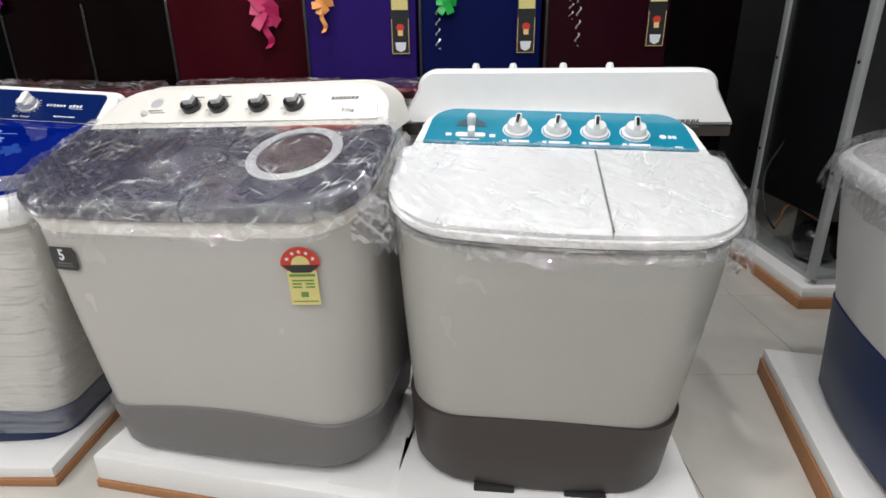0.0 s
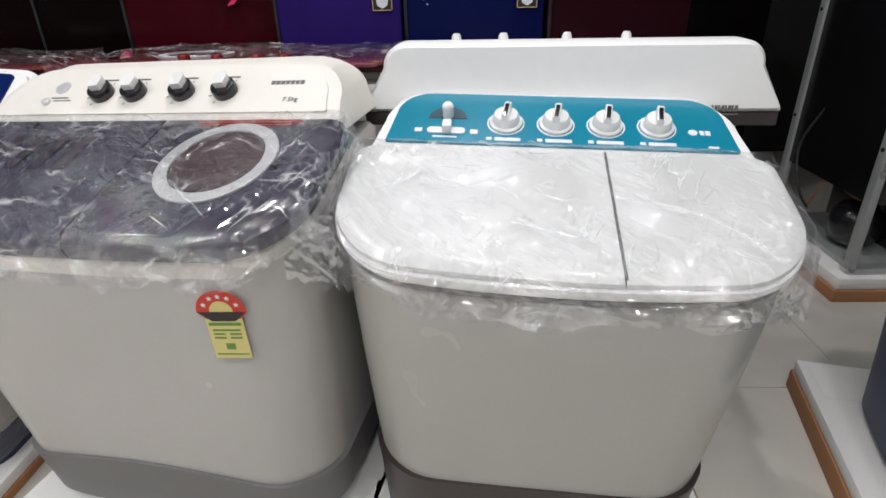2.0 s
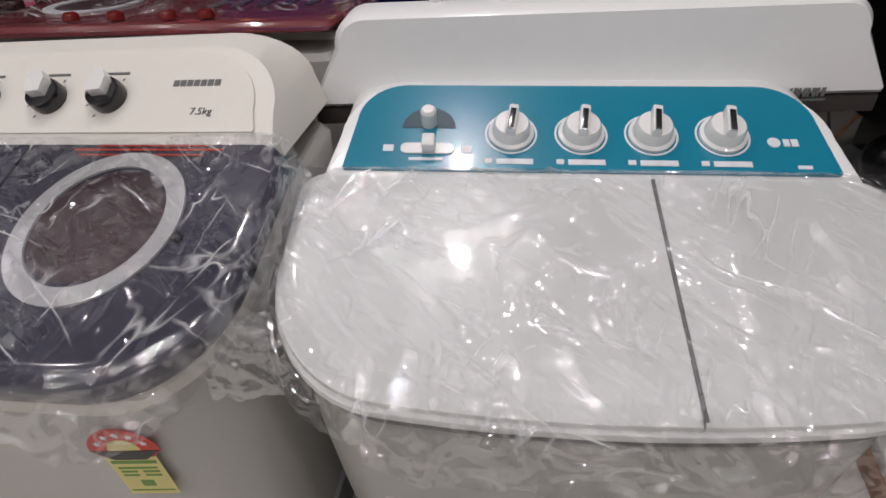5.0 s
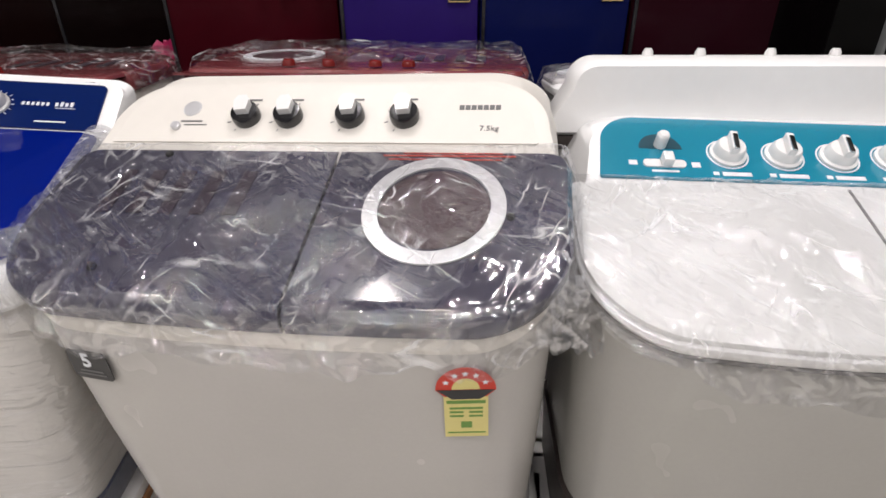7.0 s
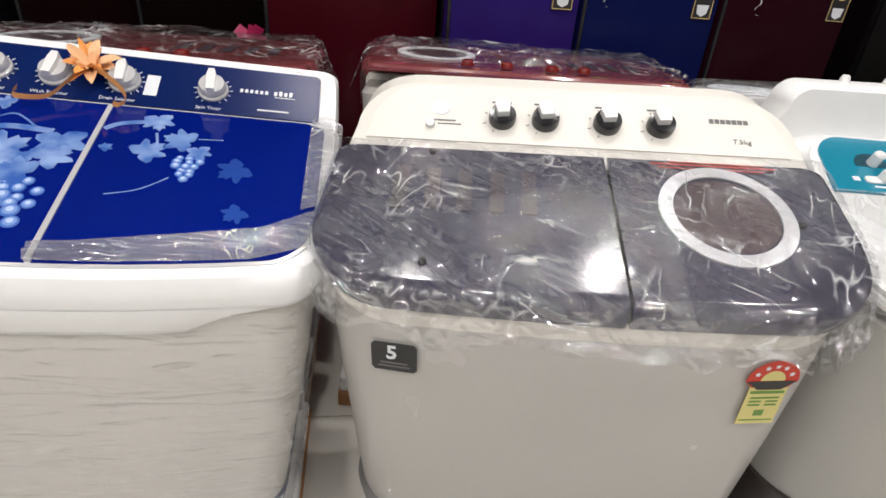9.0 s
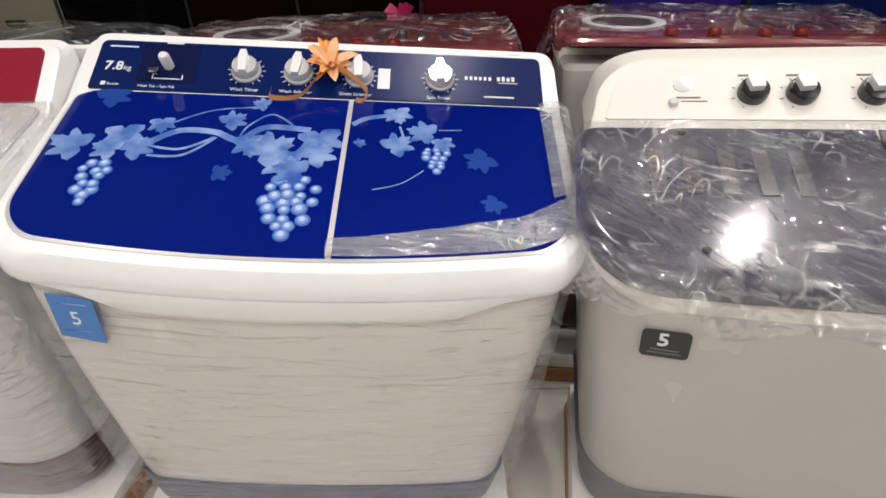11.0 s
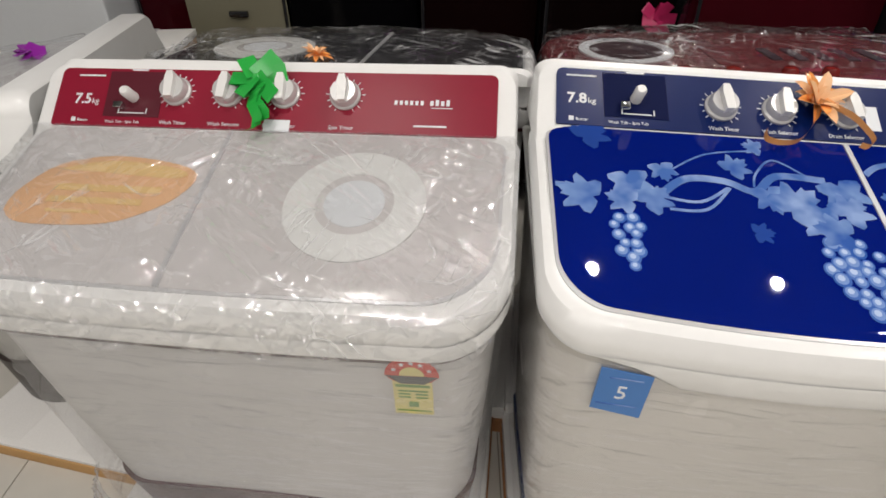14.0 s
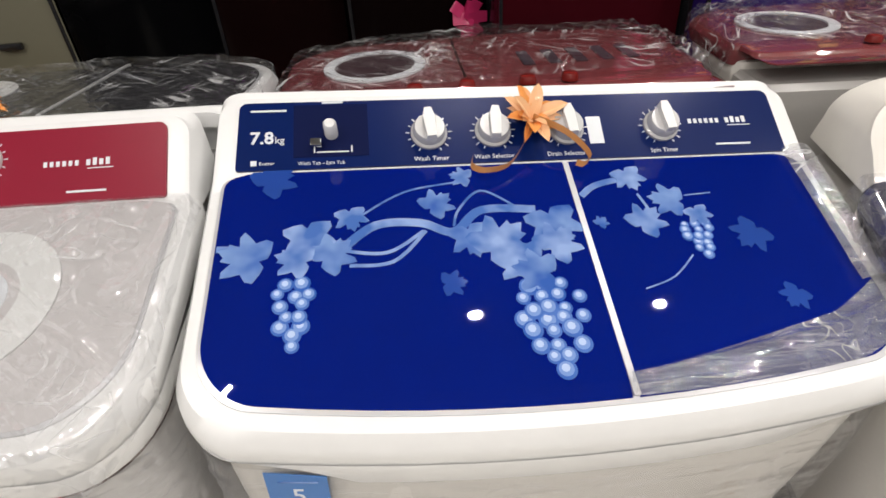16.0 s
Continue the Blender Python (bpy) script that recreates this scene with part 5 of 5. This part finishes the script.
lid_film("crumpled clear film over smoked washing machine lids", M_GREY, GREYTOP, "film", 1.0, 0.009, 0.060)
lid_film("crumpled clear film over white washing machine lids", M_LG, TEALTOP, "film", 2.0, 0.008, 0.042)
lid_film("taut milky film over grey washing machine lids", M_RED, REDTOP, "film_milky", 3.0, 0.004, 0.05, 0.006)
film_sheet("plastic_film", "clear film wrapped round a white machine body", M_BLUE, body_film_fn(GLASSTOP, 0.05, 0.07), 150, 70, "film_tight", 5.0, 0.005, (0.15, 0.98))
film_sheet("plastic_film", "clear film wrapped round a white machine body", M_RED, body_film_fn(REDTOP, 0.03, 0.03), 150, 70, "film_tight", 6.0, 0.005, (0.25, 0.96))
for k, (m, w) in enumerate(((M_BACK_MAROON_A, MAROONTOP), (M_BACK_MAROON_B, MAROONTOP))):
    lid_film("clear film heaped over smoked maroon lids", m, w, "film", 8.0 + k, 0.012, 0.09, 0.03, (0.6, 0.8), (90, 60))
lid_film("clear film over dark washing machine lids", M_BACK_DARK, DARKTOP, "film", 11.0, 0.008, 0.06, 0.01, (0.6, 0.8), (90, 60))
lid_film("clear film over white washing machine lids", M_BACK_WHITE, BACKTOP, "film", 12.0, 0.008, 0.06, 0.02, (0.6, 0.8), (80, 50))
lid_film("clear film over washing machine lids", M_LEFT, BACKTOP, "film_milky", 13.0, 0.008, 0.06, 0.01, (0.6, 0.8), (80, 50))


def bunch_fn(u, v):
    """Film pushed together along the front of the spin lid, wider towards the corner."""
    w = GLASSTOP
    x = 0.050 + (w.hw - 0.02) * u * 0.95
    dep = 0.024 + 0.050 * u
    front = w.yf - w.bow * max(0, 1 - ((x - w.cx) / w.hw) ** 2) + 0.018 + (0.10 * max(0, u - 0.7) / 0.3) ** 1.2 * 0.55
    y = front + dep * v
    return (x, y, w.top(y) + 0.004 + 0.010 * math.sin(math.pi * v) * (1 + 0.6 * math.sin(9 * v + 4 * u))), (0, -0.2, 1), 1.0


film_sheet("plastic_film", "bunched clear film along the front of a blue glass lid", M_BLUE, bunch_fn, 90, 30, "film_bunch", 15.0, 0.004, (0.12, 0.99))


def side_bunch_fn(u, v):
    w = GLASSTOP
    y = w.yf + 0.10 + (w.yp - w.yf - 0.10) * u
    return (w.cx + w.hw - 0.045 + 0.055 * v, y, w.top(y) + 0.006 + 0.008 * math.sin(math.pi * v) - 0.02 * max(0, v - 0.7)), (0.2, 0, 1), 1.0


film_sheet("plastic_film", "bunched clear film along the side of a blue lid", M_BLUE, side_bunch_fn, 60, 14, "film_bunch", 16.0, 0.004, (0.99, 0.12))


def floor_bag_fn(u, v):
    """Wrapping film slumped round the foot of the crimson-panel machine."""
    w = REDTOP
    x = w.cx - w.hw - 0.02 + 0.36 * u
    out = 0.02 + 0.13 * v + 0.03 * math.sin(7 * u)
    return (x, w.yf + w.foot + 0.10 * (1 - u) ** 3 - out, 0.045 * (1 - v) ** 1.4 - 0.085 * v + 0.016 * math.sin(11 * u + 3 * v)), (0, -0.6, 0.8), 1.0


film_sheet("plastic_film", "crumpled wrapping film slumped at the foot of a machine", M_RED, floor_bag_fn, 90, 40, "film_bunch", 17.0, 0.020, (0.5, 0.86))


def corner_flap(label, m, w, sx, seed):
    """The loose corner of a lid film that hangs beside the machine's front corner."""
    def fn(u, v):
        x = w.cx + sx * (w.hw - 0.040 + 0.065 * u)
        y = w.yf + 0.075 + 0.03 * u - 0.02 * v
        z = w.top(w.yf + 0.06) - 0.012 - (0.10 + 0.035 * noise.noise(Vector((u * 4, seed, 0)))) * v - 0.02 * u
        return (x, y, z), (sx * 0.3, -1, 0), 1.4
    film_sheet("plastic_film", label, m, fn, 30, 30, "film_edge", seed, 0.004, (0.5, 0.86))


corner_flap("loose film corner hanging beside smoked lids", M_GREY, GREYTOP, -1, 21.0)
corner_flap("loose film corner hanging beside smoked lids", M_GREY, GREYTOP, 1, 22.0)
corner_flap("loose film corner hanging beside white lids", M_LG, TEALTOP, -1, 23.0)
corner_flap("loose film corner hanging beside white lids", M_LG, TEALTOP, 1, 24.0)


# ---- bows and ribbons ----
def strap(bm, pts, width, side):
    """A ribbon along 3D points, its width along the side vector."""
    side = Vector(side).normalized() * width / 2
    a = [bm.verts.new(Vector(p) - side) for p in pts]
    b = [bm.verts.new(Vector(p) + side) for p in pts]
    for i in range(len(pts) - 1):
        bm.faces.new((a[i], a[i + 1], b[i + 1], b[i]))


def satin_bow(m, size, material, label, loops=6, tails=((0.02, -1.0),), seed=1):
    rnd = random.Random(seed)
    root = thing("ribbon_bow", m, label, "ribbon bow")
    for k in range(loops):
        a = 2 * math.pi * k / loops + rnd.uniform(-0.25, 0.25)
        L = size * rnd.uniform(0.75, 1.1)
        lift = size * rnd.uniform(0.25, 0.6)
        d = Vector((math.cos(a), math.sin(a), 0))
        pts = []
        for i in range(13):
            t = i / 12
            r = L * math.sin(math.pi * t) ** 0.8
            h = lift * (0.5 - 0.5 * math.cos(2 * math.pi * t)) * 0.4 + lift * (t - 0.2) * 0.8
            pts.append(d * r + Vector((0, 0, max(h, 0.001))))
        bm = bmesh.new()
        strap(bm, pts, size * 0.62, (-math.sin(a), math.cos(a), 0.35))
        part("loop", bm, material, root)
    for tx, ty in tails:
        pts = [(tx * size * i / 8 + 0.15 * size * math.sin(i * 1.3), ty * size * 1.9 * i / 8, 0.25 * size * abs(math.sin(i * 0.9)) + 0.002) for i in range(9)]
        bm = bmesh.new()
        strap(bm, pts, size * 0.42, (1, 0.2, 0.3))
        part("tail", bm, material, root)
    bm = bmesh.new()
    disc_stack(bm, [(size * 0.2, 0.0), (size * 0.24, size * 0.2), (size * 0.1, size * 0.34)], 14)
    part("knot", bm, material, root)
    return root


def petal_bow(m, size, label, seed=3, curls=True):
    rnd = random.Random(seed)
    root = thing("ribbon_bow", m, label, "ribbon bow")
    for k in range(26):
        a = 2 * math.pi * k / 26 * 2.618 + rnd.uniform(-0.2, 0.2)
        L = size * rnd.uniform(0.65, 1.15)
        el = radians(rnd.uniform(5, 62))
        d = Vector((math.cos(a) * math.cos(el), math.sin(a) * math.cos(el), math.sin(el)))
        sd = Vector((-math.sin(a), math.cos(a), 0))
        bm = bmesh.new()
        wdt = size * rnd.uniform(0.10, 0.19)
        left, right = [], []
        for i in range(7):
            t = i / 6
            p = d * L * t + Vector((0, 0, -0.25 * size * t * t + 0.002))
            ww = wdt * math.sin(math.pi * min(0.12 + t * 0.88, 1)) ** 0.7
            left.append(bm.verts.new(p - sd * ww + Vector((0, 0, ww * 0.5))))
            right.append(bm.verts.new(p + sd * ww + Vector((0, 0, ww * 0.5))))
        mid = [bm.verts.new(d * L * i / 6 + Vector((0, 0, -0.25 * size * (i / 6) ** 2 + 0.001))) for i in range(7)]
        for i in range(6):
            bm.faces.new((left[i], left[i + 1], mid[i + 1], mid[i]))
            bm.faces.new((mid[i], mid[i + 1], right[i + 1], right[i]))
        part("petal", bm, "ribbon_orange" if k % 2 else "ribbon_peach", root)
    if curls:
        for pts in ([(0, 0, 0.01), (-0.018, -0.042, 0.020), (-0.045, -0.078, 0.014), (-0.080, -0.090, 0.020), (-0.098, -0.080, 0.014), (-0.096, -0.064, 0.012)], [(0.0, 0, 0.01), (0.035, -0.030, 0.022), (0.062, -0.052, 0.016), (0.072, -0.072, 0.014), (0.062, -0.082, 0.012), (0.052, -0.078, 0.010)]):
            bm = bmesh.new()
            strap(bm, smooth_line(pts, 6), 0.009, (0.3, 0.6, 0.8))
            part("curled_tail", bm, "ribbon_tan", root)
    return root


M["ribbon_peach"] = mat("peach_satin_ribbon", (0.95, 0.58, 0.32), 0.3, coat=0.3, bump=0)
petal_bow(M_BLUE @ GLASSTOP.panel_matrix() @ Matrix.Translation((0.016, 0.066, 0.012)), 0.055, "orange flower-shaped ribbon bow with curled tails on a blue panel")
satin_bow(M_RED @ REDTOP.panel_matrix() @ Matrix.Translation((-0.012, 0.088, 0.020)), 0.048, "ribbon_green", "shiny green satin ribbon bow tied to a crimson panel", 6, ((0.15, -1.05), (0.45, -0.9)), 2)
petal_bow(pose(-2.165, 1.74, 0.932, 0, 0, 20), 0.035, "small orange flower-shaped ribbon bow on a dark lid", 7, False)
satin_bow(pose(-0.736, 2.485, 1.155, 90, 0, 0), 0.075, "ribbon_pink", "pink ribbon bow stuck on a maroon refrigerator door", 8, ((0.1, -1.0),), 4)
satin_bow(pose(-1.225, 2.645, 0.795, 90, 0, 0), 0.060, "ribbon_pink", "pink ribbon bow low on a near-black refrigerator door", 8, (), 5)
satin_bow(pose(-0.482, 2.385, 1.173, 90, 0, 0), 0.045, "ribbon_orange", "orange ribbon bow with a thin tail on a violet door", 6, ((0.1, -1.2),), 6)
satin_bow(pose(0.004, 2.385, 1.178, 90, 0, 0), 0.05, "ribbon_green", "green ribbon bow on a navy refrigerator door", 6, (), 7)
satin_bow(pose(-3.0, 2.08, 0.842, 20, 0, 30), 0.042, "ribbon_purple", "purple ribbon bow on film over washing machine lids", 7, (), 9)
satin_bow(pose(-2.027, 2.725, 1.217, 90, 0, 0), 0.05, "ribbon_purple", "purple ribbon bow on a dark refrigerator door", 7, (), 10)


def curl_ribbon(m, length, label):
    pts = [(0.008 * math.sin(i * 1.1), 0.006 * math.cos(i * 1.1), -length * i / 24) for i in range(25)]
    bm = bmesh.new()
    strap(bm, pts, 0.006, (1, 0.2, 0))
    ob = mesh_ob("curled_ribbon", bm, "silver", None)
    ob.matrix_basis = m
    tagged(ob, label, "ribbon")


curl_ribbon(pose(-0.030, 2.397, 1.163), 0.16, "thin curled foil ribbon hanging on a navy door")
curl_ribbon(pose(0.525, 2.397, 1.209), 0.20, "thin curled foil ribbon hanging on a wine-red door")
curl_ribbon(pose(0.495, 2.397, 1.229), 0.12, "thin curled foil ribbon hanging on a wine-red door")


# ---- right-hand row ----
RIGHTTOP = Washer(0.40, 0.0, 0.655, 0.33, 0.735, 0.39, 0.84, rf=0.12, bow=0.035)


def right_machine(m):
    w = RIGHTTOP
    root = thing("washing_machine", m, "white twin-tub washing machine with a deep navy base under film", "washing machine", "washing machines on display")
    build_body(w, root, "plastic_body_cool", "skirt_navy", 0.27, 0.045, 0.0)
    lid_slab(w, root, "white", None, None, w.yp + 0.02, 0.045, -0.002, "deck", -0.004)
    lid_slab(w, root, "lid_grey", None, 0.05, w.yp - 0.004, 0.02, 0.02, "wash_lid", 0.003)
    lid_slab(w, root, "lid_grey", 0.058, None, w.yp - 0.004, 0.02, 0.02, "spin_lid", 0.003)
    build_console(w, root, "white", 0.38, 0.06, "blue_panel", 0.34, 0.03, 0.006, 0.014)
    pm = w.panel_matrix()
    for x in (-0.15, -0.05, 0.06, 0.2):
        build_knob(root, pm @ Matrix.Translation((x, 0.06, 0.0036)), 0.022, "chrome", 0)
    return root


M_SIDE = machine_pose(0.965, 1.16, -104)
right_machine(M_SIDE)
lid_film("crumpled film over the lids of a navy-based machine", M_SIDE, RIGHTTOP, "film_edge", 31.0, 0.010, 0.07, 0.04, (0.6, 0.8), (80, 50))
pallet(floor_pose(0.975, 1.16, -104), 0.44, -0.06, 0.46, 0.05)


def fridge_back(m):
    root = thing("refrigerator", m, "refrigerator turned backwards, black back panel between pale metal edges", "refrigerator")
    bm = bmesh.new()
    box(bm, -0.28, 0.28, 0.02, 0.60, 0.36, 1.62, 0.01)
    box(bm, -0.28, 0.28, 0.24, 0.60, 0.11, 0.36, 0.01)
    part("cabinet", bm, "knob_black", root)
    bm = bmesh.new()
    box(bm, -0.245, 0.245, 0.004, 0.02, 0.36, 1.60, 0.003)
    part("back_panel", bm, "black_panel", root, "black back panel")
    for sx in (-1, 1):
        bm = bmesh.new()
        box(bm, sx * 0.263 - 0.018, sx * 0.263 + 0.018, -0.006, 0.02, 0.12, 1.62, 0.003)
        part("edge_strip", bm, "strip_steel", root, "pale metal edge strip")
        for z in (0.55, 0.95, 1.35):
            bm = bmesh.new()
            disc_stack(bm, [(0.007, 0), (0.007, 0.003), (0.004, 0.005)], 10, Matrix.Translation((sx * 0.263, -0.006, z)) @ Matrix.Rotation(radians(90), 4, "X"))
            part("screw", bm, "knob_black", root)
    bm = bmesh.new()
    prof = [(0.0, 0.0), (0.07, 0.005), (0.085, 0.03), (0.09, 0.08), (0.085, 0.12), (0.06, 0.15), (0.015, 0.165)]
    disc_stack(bm, prof[1:], 28, Matrix.Translation((0.06, 0.13, 0.13)))
    part("compressor", bm, "knob_black", root, "black compressor shell")
    bm = bmesh.new()
    tube(bm, smooth_line([(0.06, 0.13, 0.29), (0.02, 0.06, 0.34), (-0.06, 0.05, 0.33), (-0.14, 0.08, 0.24), (-0.2, 0.10, 0.18)], 6), 0.006)
    part("copper_pipe", bm, "card", root, "bent copper pipe")
    bm = bmesh.new()
    tube(bm, smooth_line([(-0.10, 0.01, 0.62), (-0.16, -0.02, 0.45), (-0.08, -0.03, 0.30), (-0.12, 0.05, 0.20)], 6), 0.005)
    part("cable", bm, "rubber", root, "hanging black cable")
    bm = bmesh.new()
    box(bm, -0.27, 0.27, 0.03, 0.58, 0.09, 0.115, 0.004)
    part("base_plate", bm, "strip_steel", root)
    return root


fridge_back(pose(1.47, 2.365, 0.0, 0, 0, -90))
bm = bmesh.new()
box(bm, -0.31, 0.31, -0.05, 0.62, 0.0, 0.045, 0.004)
root = thing("packing_base", pose(1.47, 2.365, 0.0, 0, 0, -90), "white foam packing base on cardboard under a refrigerator", "packing base")
part("cardboard_tray", bm, "card", root)
bm = bmesh.new()
box(bm, -0.30, 0.30, -0.04, 0.61, 0.045, 0.09, 0.008)
part("foam_block", bm, "foam", root)

# ---- left-hand background ----
bm = bmesh.new()
box(bm, -4.3, -3.14, 2.7, 3.2, 0.0, CEIL, 0.01)
structure("wall_pillar", bm, "pillar", "pale grey painted pillar", "wall")
root = thing("steel_cupboard", pose(-2.70, 2.80, 0.0), "beige steel cupboard with a small dark handle", "cupboard")
bm = bmesh.new()
box(bm, -0.20, 0.20, 0.02, 0.45, 0.0, 1.7, 0.01)
part("carcass", bm, "beige", root)
bm = bmesh.new()
box(bm, -0.195, 0.195, 0.0, 0.018, 0.05, 1.66, 0.006)
door = part("door", bm, "beige", root)
bm = bmesh.new()
box(bm, -0.035, 0.035, -0.022, -0.004, 0.775, 0.797, 0.005)
part("handle", bm, "knob_black", door, "small dark pull handle")
root, door = fridge(-3.03, 2.90, 0, 0.20, "fridge_maroon", "narrow dark red refrigerator between pillar and cupboard")
root = thing("cardboard_box", pose(-2.96, 2.55, 0.0, 0, 0, 6), "tan cardboard carton with a taped top", "carton")
bm = bmesh.new()
box(bm, -0.14, 0.14, -0.12, 0.12, 0.0, 0.74, 0.004)
part("carton_body", bm, "card_pale", root)
bm = bmesh.new()
box(bm, -0.145, 0.145, -0.125, 0.125, 0.735, 0.76, 0.004)
part("flap", bm, "foam", root, "pale top flap")
bm = bmesh.new()
box(bm, -0.02, 0.02, -0.126, 0.126, 0.758, 0.762)
part("tape", bm, "silver", root)

# ---- floor tiles ----
tile_me = None
for i in range(-9, 6):
    for j in range(-6, 7):
        x, y = i * 0.6 + 0.32, j * 0.6 + 0.09
        if tile_me is None:
            bm = bmesh.new()
            box(bm, -0.2985, 0.2985, -0.2985, 0.2985, -0.010, 0.0, 0.0015)
            tile_me = bpy.data.meshes.new("tile")
            bm.to_mesh(tile_me)
            bm.free()
            tile_me.materials.append(M["tile"])
        if X0 + 0.3 < x < X1 - 0.3 and Y0 + 0.3 < y < Y1 - 0.3:
            t = new("tile", tile_me)
            t.parent = floor
            t.location = (x, y, 0)
